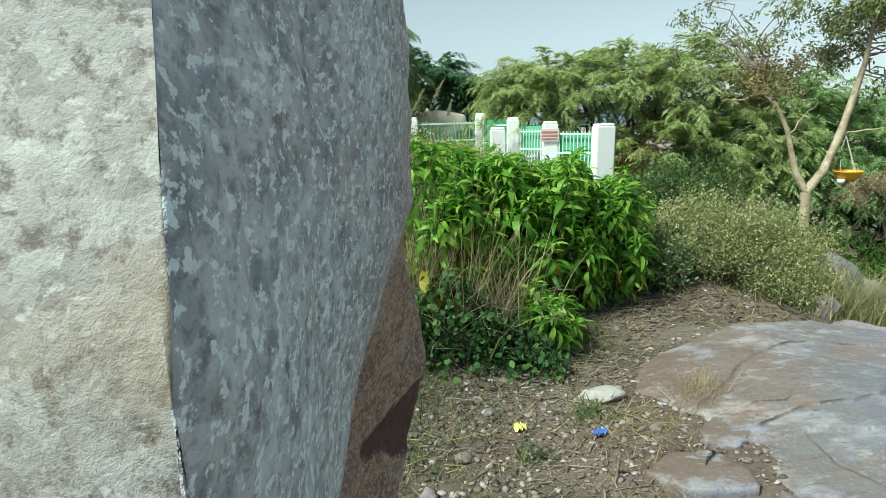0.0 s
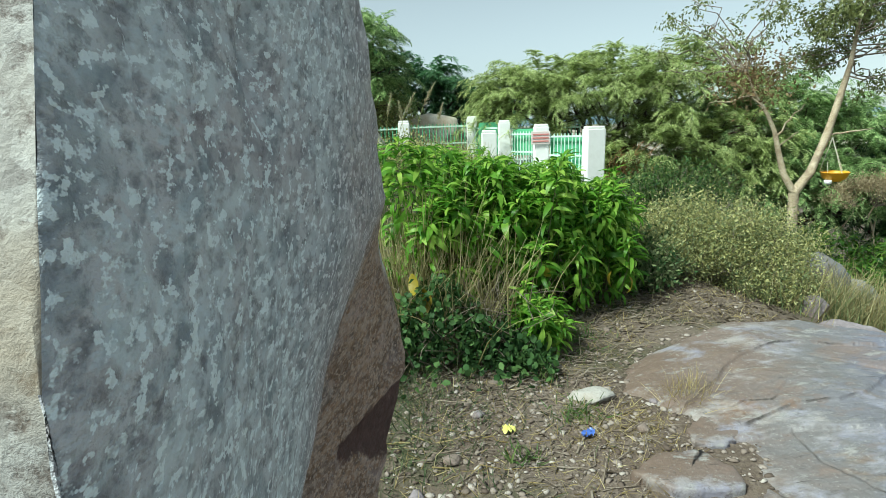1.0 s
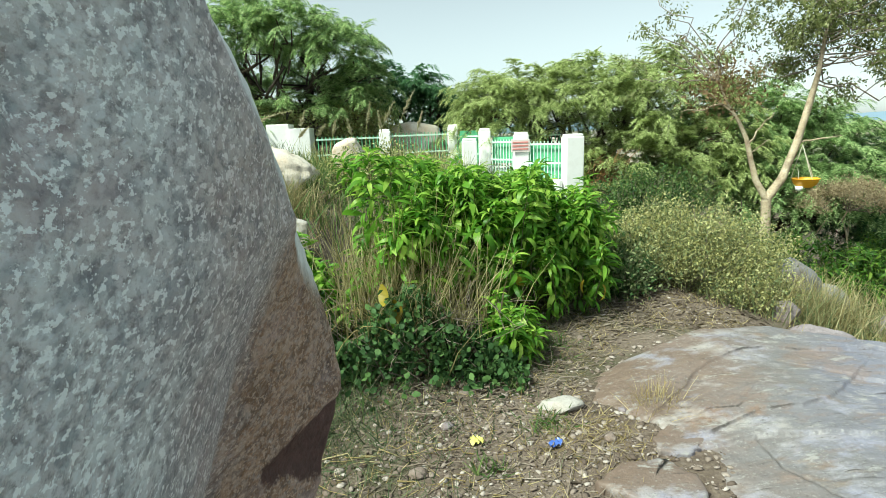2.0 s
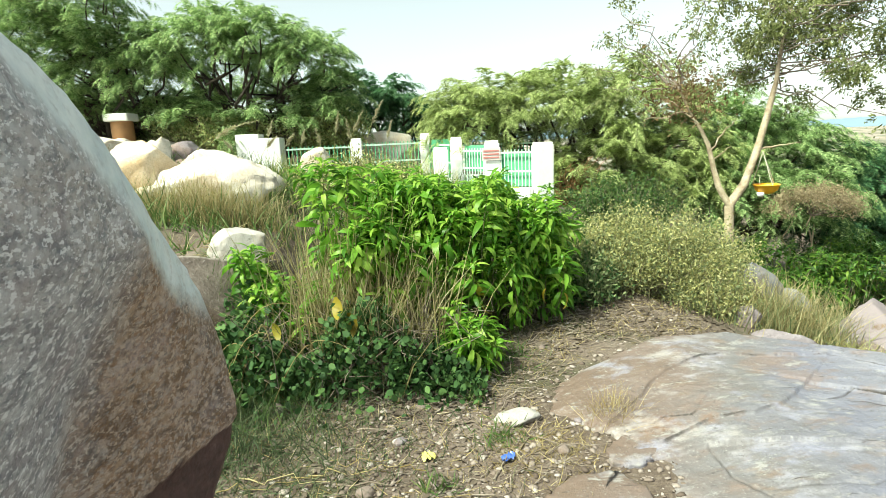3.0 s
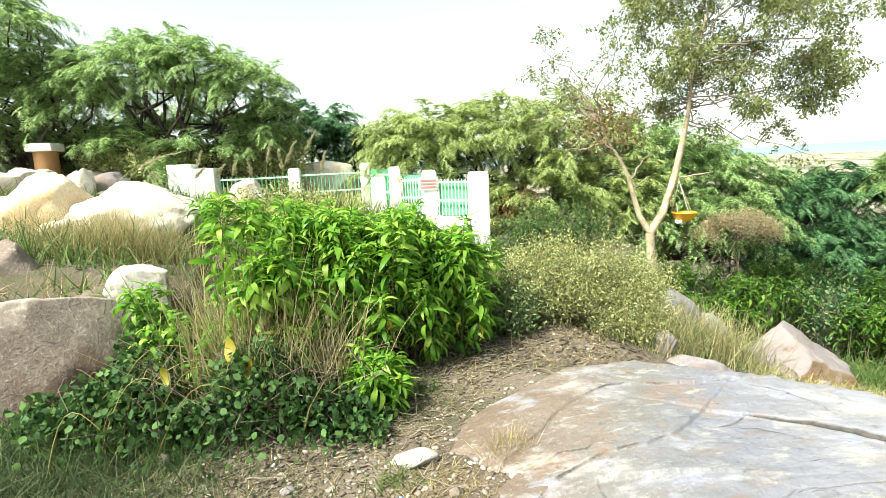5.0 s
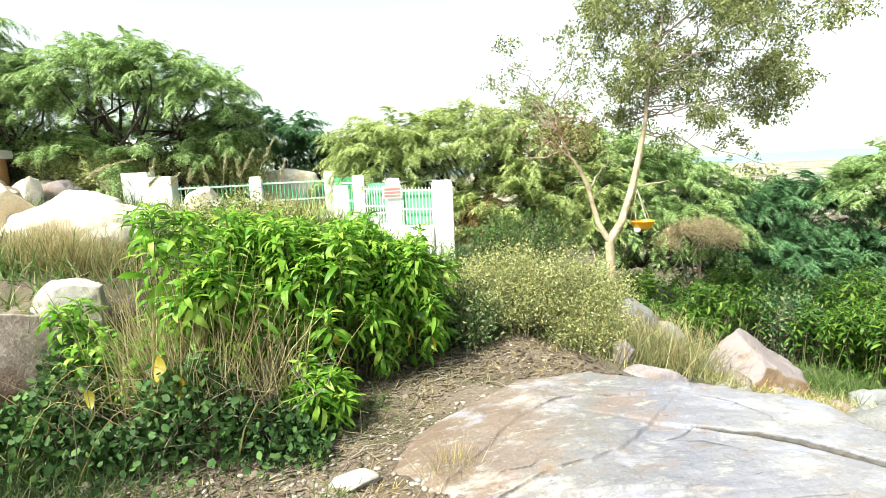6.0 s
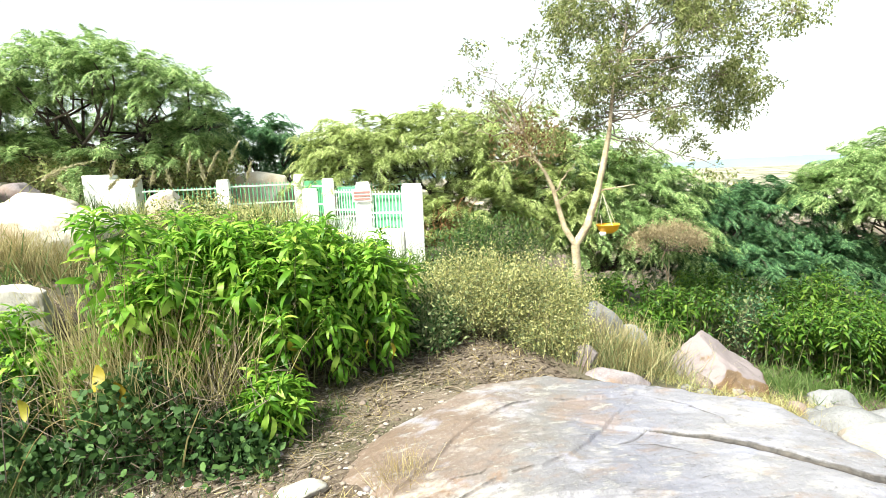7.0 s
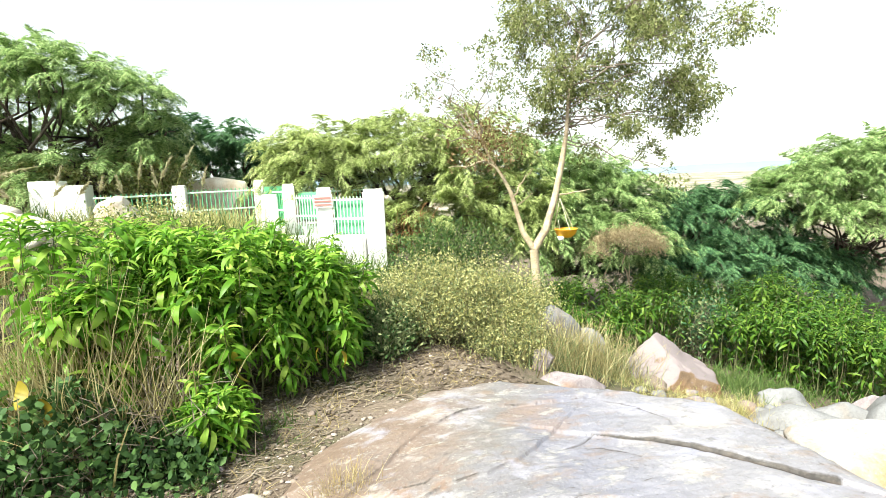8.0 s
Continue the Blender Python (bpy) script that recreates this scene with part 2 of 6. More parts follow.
# brown iron-stained patch low on the far end
w = m.math("MULTIPLY", m.math("SUBTRACT", m.noise(7.0, 6, 0.7), 0.5), 0.34)
crease = m.math("ADD", m.math("MULTIPLY", m.math("MAXIMUM", m.math("SUBTRACT", zz, 1.25), 0.0), 0.35), 0.115)
by = m.ramp(m.math("ADD", m.math("SUBTRACT", yy, crease), m.math("ADD", m.math("MULTIPLY", w, 0.45), 0.5)), [(0.45, 0.0), (0.55, 0.95)])
bz = m.ramp(m.math("MULTIPLY", m.math("ADD", zz, w), 0.5), [(0.70, 1.0), (0.76, 0.0)])
brown = m.mix(1.0, by, bz, "MULTIPLY")
rust = m.ramp(m.noise(14.0, 6, 0.75), [(0.32, (0.075, 0.045, 0.03)), (0.46, (0.2, 0.115, 0.06)), (0.58, (0.33, 0.2, 0.125)), (0.7, (0.42, 0.31, 0.27))])
c = m.mix(brown, c, rust)
c = m.mix(m.ramp(flake, [(0.34, 0.7), (0.5, 0.0)]), c, (0.12, 0.115, 0.12))
c = m.mix(m.ramp(m.noise(62.0, 3, 0.55, v1), [(0.54, 0.0), (0.61, 0.75)]), c, m.mix(brown, m.mix(mauve, (0.62, 0.67, 0.7), (0.43, 0.4, 0.41)), (0.4, 0.32, 0.27)))
v2 = m.coords((1.0, 0.6, 0.8), (25, 0, 0))
c = m.mix(m.ramp(m.noise(120.0, 3, 0.6, v2), [(0.52, 0.0), (0.6, 0.6)]), c, m.mix(brown, m.mix(mauve, (0.62, 0.69, 0.74), (0.48, 0.46, 0.47)), (0.4, 0.32, 0.28)))
c = m.mix(m.ramp(m.noise(95.0, 3, 0.6, v2), [(0.36, 0.6), (0.47, 0.0)]), c, m.mix(brown, (0.16, 0.17, 0.195), (0.1, 0.07, 0.06)))
c = m.mix(m.ramp(m.noise(24.0, 3, 0.55, v1), [(0.58, 0.0), (0.68, 0.25)]), c, m.mix(brown, m.mix(mauve, (0.55, 0.6, 0.64), (0.42, 0.39, 0.4)), (0.42, 0.34, 0.31)))
c = m.mix(m.ramp(m.noise(210.0, 3, 0.6, v1), [(0.56, 0.0), (0.68, 0.4)]), c, (0.55, 0.54, 0.54))
lump = m.noise(46.0, 2, 0.5, v1)
c = m.mix(m.ramp(lump, [(0.36, 0.5), (0.46, 0.0)]), c, m.mix(brown, m.mix(mauve, (0.24, 0.29, 0.33), (0.19, 0.165, 0.185)), (0.13, 0.075, 0.045)))
c = m.mix(m.ramp(lump, [(0.55, 0.0), (0.65, 0.5)]), c, m.mix(brown, m.mix(mauve, (0.68, 0.75, 0.78), (0.56, 0.53, 0.55)), (0.42, 0.29, 0.2)))
pk = m.ramp(m.noise(11.0, 4, 0.6, v1), [(0.54, 0.0), (0.68, 0.45)])
c = m.mix(pk, c, (0.4, 0.32, 0.33))
c = m.mix(m.ramp(m.noise(170.0, 3, 0.65, v1), [(0.55, 0.0), (0.59, 0.85)]), c, m.mix(brown, m.mix(mauve, (0.85, 0.92, 0.95), (0.75, 0.72, 0.74)), (0.47, 0.35, 0.27)))
c = m.mix(m.ramp(m.noise(140.0, 3, 0.65, v2), [(0.36, 0.45), (0.44, 0.0)]), c, m.mix(brown, (0.15, 0.155, 0.18), (0.08, 0.055, 0.045)))
# dark red broken scar under the brown patch
w2 = m.math("MULTIPLY", m.math("SUBTRACT", m.noise(16.0, 5, 0.7), 0.5), 0.09)
w2 = m.math("MULTIPLY", w2, 1.3)
e1 = m.math("SUBTRACT", m.math("ADD", m.math("MULTIPLY", yy, 0.21), m.math("ADD", w2, 1.445)), zz)
e2 = m.math("ADD", m.math("SUBTRACT", zz, 0.61), m.math("ADD", m.math("MULTIPLY", yy, 0.63), w2))
sc = m.mix(1.0, m.ramp(e1, [(0.5, 0.0), (0.512, 0.95)]), m.ramp(e2, [(0.5, 0.0), (0.512, 1.0)]), "MULTIPLY")
c = m.mix(sc, c, m.ramp(m.noise(45.0, 5, 0.7), [(0.3, (0.04, 0.02, 0.018)), (0.6, (0.085, 0.042, 0.038)), (0.8, (0.16, 0.1, 0.09))]))
# skylight painted as a pale bluish band along the sloping top rim
rimd = m.math("ADD", m.math("ADD", zz, m.math("MULTIPLY", yy, 0.95)), m.math("MULTIPLY", w, 0.35))
cr1 = m.ramp(m.math("SUBTRACT", rimd, 1.0), [(0.60, 0.0), (0.65, 1.0)])
cr2 = m.ramp(m.math("SUBTRACT", m.math("ADD", zz, m.math("MULTIPLY", w, 0.3)), 1.0), [(0.22, 0.0), (0.30, 1.0)])
rim_light = m.mix(1.0, cr1, cr2, "MULTIPLY")
rim_light = m.mix(1.0, rim_light, m.ramp(m.noise(38.0, 5, 0.7), [(0.3, 0.55), (0.5, 1.0)]), "MULTIPLY")
c = m.mix(rim_light, c, m.ramp(m.noise(20.0, 4, 0.6), [(0.3, (0.62, 0.68, 0.7)), (0.6, (0.8, 0.83, 0.83))]))
m.color(c)
M_SCHIST = m.bump(m.math("ADD", m.math("MULTIPLY", flake, 0.5), m.noise(35.0, 6, 0.7, v1)), 0.7, 0.012).m

m = Mat("broken quartzite", 0.65, 0.4, 0.6)
cr = m.noise(110.0, 6, 0.75)
grain = m.voronoi(95.0, m.coords((1, 1, 1.2), (20, 10, 0)), out="Color")
c = m.ramp(m.noise(8.0, 5, 0.65), [(0.3, (0.37, 0.355, 0.345)), (0.48, (0.49, 0.47, 0.44)), (0.6, (0.6, 0.56, 0.48)), (0.72, (0.55, 0.57, 0.58))])
c = m.mix(0.45, c, m.ramp(grain, [(0.1, (0.3, 0.27, 0.25)), (0.5, (0.58, 0.55, 0.5)), (0.85, (0.8, 0.79, 0.75))]))
c = m.mix(m.ramp(cr, [(0.36, 0.85), (0.48, 0.0)]), c, (0.17, 0.13, 0.11))
c = m.mix(m.ramp(m.noise(190.0, 3, 0.6), [(0.58, 0.0), (0.66, 0.8)]), c, (0.76, 0.74, 0.7))
c = m.mix(m.ramp(m.noise(5.0, 4, 0.6, m.coords((1, 1, 2.2))), [(0.55, 0.0), (0.68, 0.5)]), c, (0.5, 0.38, 0.22))
m.color(c)
M_QUARTZ = m.bump(m.math("ADD", m.math("ADD", cr, m.math("MULTIPLY", grain, 0.5)), m.noise(18.0, 5, 0.6)), 0.4, 0.008).m

m = Mat("slab stone", 0.55, 0.4, 0.59)
sx_, sy_ = m.spot(0), m.spot(1)
wander = m.math("MULTIPLY", m.math("SUBTRACT", m.noise(1.6, 6, 0.65), 0.5), 1.8)
zone = m.math("ADD", m.math("SUBTRACT", sx_, m.math("MULTIPLY", m.math("SUBTRACT", sy_, 1.9), 0.55)), wander)
# Own tan and pink, with the sky's bluish sheen painted in towards the right.
c = m.ramp(m.math("MULTIPLY", zone, 0.2), [(0.28, (0.25, 0.18, 0.14)), (0.38, (0.28, 0.22, 0.195)), (0.46, (0.265, 0.25, 0.255)), (0.56, (0.275, 0.275, 0.345)), (0.68, (0.35, 0.34, 0.385))])
ochre = m.ramp(m.noise(3.4, 8, 0.72, m.coords((1, 2.0, 1), (0, 0, 30))), [(0.55, 0.0), (0.68, 0.6)])
c = m.mix(ochre, c, m.ramp(m.noise(9.0, 5, 0.7), [(0.35, (0.27, 0.175, 0.115)), (0.65, (0.4, 0.31, 0.23))]))
dx_, dy_ = m.math("MULTIPLY", m.math("SUBTRACT", sx_, 1.88), 2.2), m.math("MULTIPLY", m.math("SUBTRACT", sy_, 1.84), 3.6)
rusty = m.math("ADD", m.math("MULTIPLY", dx_, dx_), m.math("ADD", m.math("MULTIPLY", dy_, dy_), m.math("MULTIPLY", m.noise(6.0, 7, 0.7), 1.6)))
c = m.mix(m.ramp(rusty, [(0.75, 0.85), (1.0, 0.0)]), c, m.ramp(m.noise(16.0, 6, 0.75, m.coords((1, 2.6, 1), (0, 0, 15))), [(0.36, (0.15, 0.085, 0.05)), (0.5, (0.33, 0.2, 0.13)), (0.66, (0.42, 0.32, 0.23))]))
wv = m.n.new("ShaderNodeVectorMath")
wv.operation = "MULTIPLY_ADD"
wn_ = m.n.new("ShaderNodeTexNoise")
wn_.inputs["Scale"].default_value, wn_.inputs["Detail"].default_value = 5.0, 6.0
m.l.new(m.tc.outputs["Object"], wn_.inputs["Vector"])
m.l.new(wn_.outputs["Color"], wv.inputs[0])
wv.inputs[1].default_value = (0.3, 0.3, 0.3)
m.l.new(m.tc.outputs["Object"], wv.inputs[2])
hair = m.ramp(m.voronoi(2.6, wv.outputs[0], "DISTANCE_TO_EDGE"), [(0.0, 0.85), (0.012, 0.0)])
hair = m.mix(1.0, hair, m.ramp(m.noise(3.0, 3), [(0.58, 0.0), (0.66, 0.8)]), "MULTIPLY")
c = m.mix(hair, c, (0.06, 0.05, 0.045))
blotch = m.noise(1.9, 6, 0.7, m.coords((1, 1.7, 1), (0, 0, 25)))
c = m.mix(m.ramp(blotch, [(0.5, 0.0), (0.6, 0.75)]), c, m.ramp(m.noise(4.0, 5, 0.6), [(0.4, (0.56, 0.52, 0.5)), (0.6, (0.44, 0.44, 0.56))]))
c = m.mix(m.ramp(blotch, [(0.36, 0.6), (0.44, 0.0)]), c, (0.32, 0.23, 0.19))
chalk = m.ramp(m.noise(5.2, 8, 0.78, m.coords((1, 2.2, 1), (0, 0, 20))), [(0.57, 0.0), (0.63, 0.7)])
c = m.mix(chalk, c, (0.56, 0.545, 0.52))
wet = m.ramp(m.noise(6.0, 9, 0.78, m.coords((1, 2.2, 1), (0, 0, -8))), [(0.35, 0.6), (0.42, 0.0)])
c = m.mix(wet, c, (0.16, 0.145, 0.145))
dash = m.ramp(m.noise(9.0, 5, 0.65, m.coords((0.8, 5.5, 1), (0, 0, -14))), [(0.29, 0.85), (0.36, 0.0)])
c = m.mix(dash, c, (0.09, 0.075, 0.07))
speck = m.ramp(m.noise(45.0, 5, 0.75), [(0.3, 0.7), (0.42, 0.0)])
c = m.mix(speck, c, (0.1, 0.09, 0.085))
c = m.mix(m.ramp(m.noise(60.0, 4, 0.7), [(0.58, 0.0), (0.7, 0.6)]), c, (0.62, 0.6, 0.57))
jn = m.n.new("ShaderNodeAttribute")
jn.attribute_name = "joint"
# Soil in the joints, plus painted shade at ledge feet and open gaps.
joint_dark = m.mix(1.0, m.ramp(jn.outputs["Fac"], [(0.3, 0.0), (0.9, 0.85)]), m.ramp(m.noise(6.0, 5, 0.7), [(0.4, 0.15), (0.6, 1.0)]), "MULTIPLY")
c = m.mix(joint_dark, c, (0.05, 0.04, 0.034))
c = m.mix(m.ramp(m.math("MULTIPLY", jn.outputs["Fac"], 0.5), [(0.52, 0.0), (0.66, 0.92)]), c, m.ramp(m.noise(14.0, 5, 0.7), [(0.45, (0.045, 0.038, 0.035)), (0.7, (0.16, 0.13, 0.11))]))
m.color(c)
h = m.math("ADD", m.noise(7.0, 6, 0.7), m.math("MULTIPLY", m.noise(60.0, 4, 0.7), 0.2))
h = m.math("SUBTRACT", h, m.math("MULTIPLY", dash, 0.25))
M_SLAB = m.bump(m.math("ADD", h, m.math("MULTIPLY", chalk, 0.15)), 0.55, 0.03).m
M_PALE = stone_mat("pale boulder", [(0.5, 0.43, 0.34), (0.62, 0.57, 0.49), (0.7, 0.67, 0.61)], 2.2, 50.0, (0.45, 0.3, 0.17), 0.6, 0.45)
M_GREYISH = stone_mat("pale grey boulder", [(0.32, 0.31, 0.31), (0.43, 0.43, 0.45), (0.5, 0.5, 0.54)], 2.2, 50.0, (0.4, 0.28, 0.17), 0.6, 0.45, tone=0.47)
M_HONEY = stone_mat("honey-stained pale boulder", [(0.5, 0.36, 0.21), (0.62, 0.51, 0.36), (0.7, 0.65, 0.56)], 1.6, 50.0, (0.5, 0.33, 0.16), 0.75, 0.45)
M_HONEY_DIM = stone_mat("greyish boulder with orange stains", [(0.42, 0.34, 0.27), (0.48, 0.45, 0.43), (0.52, 0.51, 0.53)], 1.8, 50.0, (0.45, 0.27, 0.1), 0.8, 0.45, tone=0.62)
M_PINK = stone_mat("pinkish boulder", [(0.23, 0.185, 0.19), (0.35, 0.305, 0.325), (0.47, 0.425, 0.45)], 2.5, 60.0, (0.27, 0.16, 0.08), 0.65, 0.6, tone=0.72)
M_TAN = stone_mat("brown boulder", [(0.15, 0.115, 0.095), (0.22, 0.175, 0.15), (0.32, 0.265, 0.225)], 2.5, 40.0, (0.16, 0.1, 0.07), 0.7, 0.6, 0.85, 0.9)
M_WHITE_STONE = stone_mat("whitish stone", [(0.55, 0.51, 0.45), (0.66, 0.62, 0.57), (0.72, 0.69, 0.65)], 6.0, 90.0, (0.45, 0.36, 0.26), 0.4, 0.4, tone=0.62)
m = Mat("gravel", 0.9, 0.2, 0.9)
M_GRAVEL = m.color(m.ramp(m.island(), [(0.0, (0.1, 0.075, 0.06)), (0.4, (0.22, 0.175, 0.145)), (0.75, (0.32, 0.27, 0.235)), (1.0, (0.46, 0.41, 0.37))])).bump(m.noise(80.0, 4), 0.4, 0.01).m

M_LEAF = leaf_mat("broad leaf", (0.06, 0.17, 0.012), (0.22, 0.46, 0.045), (0.54, 0.74, 0.13), "island", 0.45, 0.5, tone=0.86)
M_LEAF_EACH = leaf_mat("broad leaf single", (0.06, 0.17, 0.012), (0.22, 0.46, 0.045), (0.54, 0.74, 0.13), "each", 0.45, 0.5, tone=0.86)
M_LEAF_DEEP = leaf_mat("deep green leaf", (0.045, 0.13, 0.014), (0.13, 0.31, 0.03), (0.38, 0.58, 0.08), "island", 0.5, 0.4, tone=0.54)
M_LEAF_YELLOW = leaf_mat("yellowed leaf", (0.4, 0.3, 0.03), (0.55, 0.45, 0.04), (0.5, 0.5, 0.08), "each", 0.5, 0.4)
M_FEATHER = leaf_mat("feathery leaf", (0.16, 0.21, 0.06), (0.42, 0.5, 0.19), (0.68, 0.75, 0.36), "island", 0.6, 0.5, 1.2, 1)
M_FEATHER_MID = leaf_mat("feathery leaf green", (0.11, 0.19, 0.06), (0.31, 0.45, 0.17), (0.58, 0.69, 0.33), "island", 0.6, 0.45, 1.2, 1)
M_FEATHER_DARK = leaf_mat("feathery leaf bluish", (0.035, 0.1, 0.045), (0.1, 0.23, 0.095), (0.25, 0.42, 0.17), "island", 0.6, 0.3, 1.2, 0.85)
M_TREE_LEAF = leaf_mat("small olive leaf", (0.13, 0.17, 0.05), (0.31, 0.35, 0.12), (0.54, 0.56, 0.26), "island", 0.5, 0.4, tone=0.76)
M_DEAD = leaf_mat("dead grey-brown leaf", (0.13, 0.1, 0.075), (0.22, 0.175, 0.13), (0.36, 0.3, 0.23), "island", 0.8, 0.2)
M_DRY_LEAF = leaf_mat("dry rusty leaf", (0.2, 0.12, 0.05), (0.33, 0.22, 0.1), (0.46, 0.36, 0.19), "island", 0.7, 0.3)
M_TAN_LEAF = leaf_mat("dry tan leaf", (0.3, 0.23, 0.14), (0.45, 0.37, 0.23), (0.58, 0.5, 0.32), "island", 0.7, 0.4, tone=1.0)
M_COVER = leaf_mat("low dark leaf", (0.035, 0.085, 0.025), (0.075, 0.16, 0.045), (0.17, 0.3, 0.08), "island", 0.7, 0.3, tone=0.8)
M_WEED = leaf_mat("dry weed", (0.3, 0.3, 0.1), (0.5, 0.49, 0.2), (0.66, 0.64, 0.34), "island", 0.7, 0.35, tone=0.95)
M_WEED_GREEN = leaf_mat("grey green weed", (0.12, 0.16, 0.07), (0.24, 0.29, 0.125), (0.38, 0.42, 0.2), "island", 0.7, 0.35, tone=0.9)
M_STRAW = leaf_mat("straw", (0.22, 0.16, 0.06), (0.45, 0.36, 0.16), (0.68, 0.6, 0.34), "island", 0.75, 0.3, tone=0.9)
M_STALK = leaf_mat("dull straw", (0.28, 0.23, 0.1), (0.48, 0.42, 0.2), (0.68, 0.62, 0.37), "island", 0.75, 0.35, tone=0.85)
M_PLUME = leaf_mat("pale seed head", (0.5, 0.46, 0.26), (0.68, 0.63, 0.4), (0.8, 0.76, 0.55), "island", 0.75, 0.4)
M_GRASS = leaf_mat("green grass", (0.09, 0.18, 0.04), (0.17, 0.27, 0.07), (0.3, 0.37, 0.13), "island", 0.6, 0.35)
# Darker copy of the green grass, with shade put into its colour.
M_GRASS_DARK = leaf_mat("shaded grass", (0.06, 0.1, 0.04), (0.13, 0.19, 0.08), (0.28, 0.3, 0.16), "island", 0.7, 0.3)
M_BARK = stone_mat("pale smooth bark", [(0.32, 0.24, 0.15), (0.5, 0.41, 0.28), (0.62, 0.53, 0.38)], 9.0, 70.0, (0.2, 0.14, 0.1), 0.5, 0.4, tone=0.92)
M_BARK_DARK = stone_mat("dark bark", [(0.05, 0.04, 0.03), (0.09, 0.07, 0.055), (0.14, 0.11, 0.085)], 8.0, 60.0, (0.04, 0.03, 0.025), 0.5, 0.6)
M_TWIG = stone_mat("dry twig", [(0.2, 0.15, 0.11), (0.33, 0.27, 0.21), (0.48, 0.42, 0.34)], 5.0, 80.0, (0.14, 0.1, 0.07), 0.5, 0.3, tone=0.7)
M_STEM = stone_mat("green stem", [(0.09, 0.1, 0.04), (0.13, 0.14, 0.06), (0.2, 0.17, 0.09)], 6.0, 60.0, (0.14, 0.1, 0.06), 0.4, 0.3)
M_PAINT = plain_mat("white limewash", (0.8, 0.8, 0.78), 0.75, 0.25, (0.5, 0.47, 0.42), 7.0)
M_GREEN = plain_mat("green gloss paint", (0.13, 0.42, 0.22), 0.4, 0.15, (0.2, 0.3, 0.2), 9.0)
M_RAIL = plain_mat("pale rail paint", (0.6, 0.78, 0.66), 0.45, 0.2, (0.3, 0.4, 0.33), 9.0)
M_SIGN = plain_mat("sign board", (0.72, 0.62, 0.6), 0.5, 0.2)
M_SIGN_RED = plain_mat("sign red", (0.55, 0.22, 0.2), 0.5, 0.2)
M_YELLOW = plain_mat("yellow glazed bowl", (0.75, 0.38, 0.02), 0.4, 0.35, (0.45, 0.18, 0.02), 14.0)
M_CORD = plain_mat("pale cord", (0.6, 0.55, 0.45), 0.9, 0.3)
M_RUST = plain_mat("rusty brown plaster", (0.3, 0.16, 0.07), 0.8, 0.5, (0.15, 0.09, 0.05), 5.0)
M_BLUE = plain_mat("blue foil", (0.06, 0.12, 0.4), 0.3, 0.1)
M_LIME = plain_mat("yellow wrapper", (0.62, 0.6, 0.16), 0.4, 0.2)
M_HAZE = plain_mat("far hills with painted haze", (0.17, 0.24, 0.31), 1.0, 0.3, (0.22, 0.27, 0.3), 0.002)

# ---- ground: one sheet to the horizon ----
N, A = 260, 0.9
K = math.asinh(4500 / A)
u = A * np.sinh(K * np.linspace(-1, 1, N))
GX, GY = np.meshgrid(u + 1.6, u + 2.6, indexing="ij")
V = np.stack([GX, GY, ground_h(GX, GY)], -1).reshape(-1, 3)
i, j = np.meshgrid(np.arange(N - 1), np.arange(N - 1), indexing="ij")
a = (i * N + j).ravel()
F = np.stack([a, a + N, a + N + 1, a + 1], 1)
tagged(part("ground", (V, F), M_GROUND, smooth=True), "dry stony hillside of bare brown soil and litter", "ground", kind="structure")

# far hills on the horizon, with the haze's blue put into their colour
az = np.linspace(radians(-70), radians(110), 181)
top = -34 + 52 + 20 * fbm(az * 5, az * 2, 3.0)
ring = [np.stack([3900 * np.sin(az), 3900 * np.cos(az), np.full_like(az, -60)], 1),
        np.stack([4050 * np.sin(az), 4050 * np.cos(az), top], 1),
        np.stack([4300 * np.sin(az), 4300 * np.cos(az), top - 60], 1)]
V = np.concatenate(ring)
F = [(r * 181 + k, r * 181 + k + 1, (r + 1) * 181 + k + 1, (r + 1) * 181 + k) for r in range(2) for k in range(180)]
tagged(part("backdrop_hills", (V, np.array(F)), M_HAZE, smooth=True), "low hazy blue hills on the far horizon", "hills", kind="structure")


# ---- rocks ----
def rock_shape(size, seed, cuts=9, rough=0.06, subdiv=4, flat=0.97, planes=()):
    """A boulder: a ball cut by random planes, then roughened. Local places, middle at the origin."""
    g = np.random.default_rng(seed)
    bm = bmesh.new()
    bmesh.ops.create_icosphere(bm, subdivisions=subdiv, radius=1)
    n = g.normal(0, 1, (cuts, 3))
    n /= np.linalg.norm(n, axis=1, keepdims=True)
    d = g.uniform(0.55, 0.86, cuts)
    off = Vector(g.uniform(0, 50, 3))
    if planes:
        n = np.concatenate([n[: cuts // 2], unit(np.array([p[:3] for p in planes], float))])
        d = np.concatenate([np.maximum(d[: cuts // 2], 0.75), [p[3] for p in planes]])
        cuts = len(n)
    P = np.array([v.co[:] for v in bm.verts])
    for k in range(cuts):
        e = np.clip(P @ n[k] - d[k], 0, None)
        P = P - n[k] * (e * flat)[:, None]
    for v, p in zip(bm.verts, P):
        q = Vector(p) + off
        f = 1 + rough * (noise.noise(q * 1.7) + 0.5 * noise.noise(q * 4.1) + 0.3 * noise.noise(q * 9.3) + 0.16 * noise.noise(q * 21))
        if subdiv > 2:
            dd, pp = noise.voronoi(q * 1.5 + 0.25 * noise.noise_vector(q * 2.6))
            f += 0.9 * rough * noise.noise(pp[0] * 7.7) - 0.4 * rough * math.exp(-((dd[1] - dd[0]) / 0.05) ** 2)
        v.co = (p[0] * f * size[0], p[1] * f * size[1], p[2] * f * size[2])
    return bm


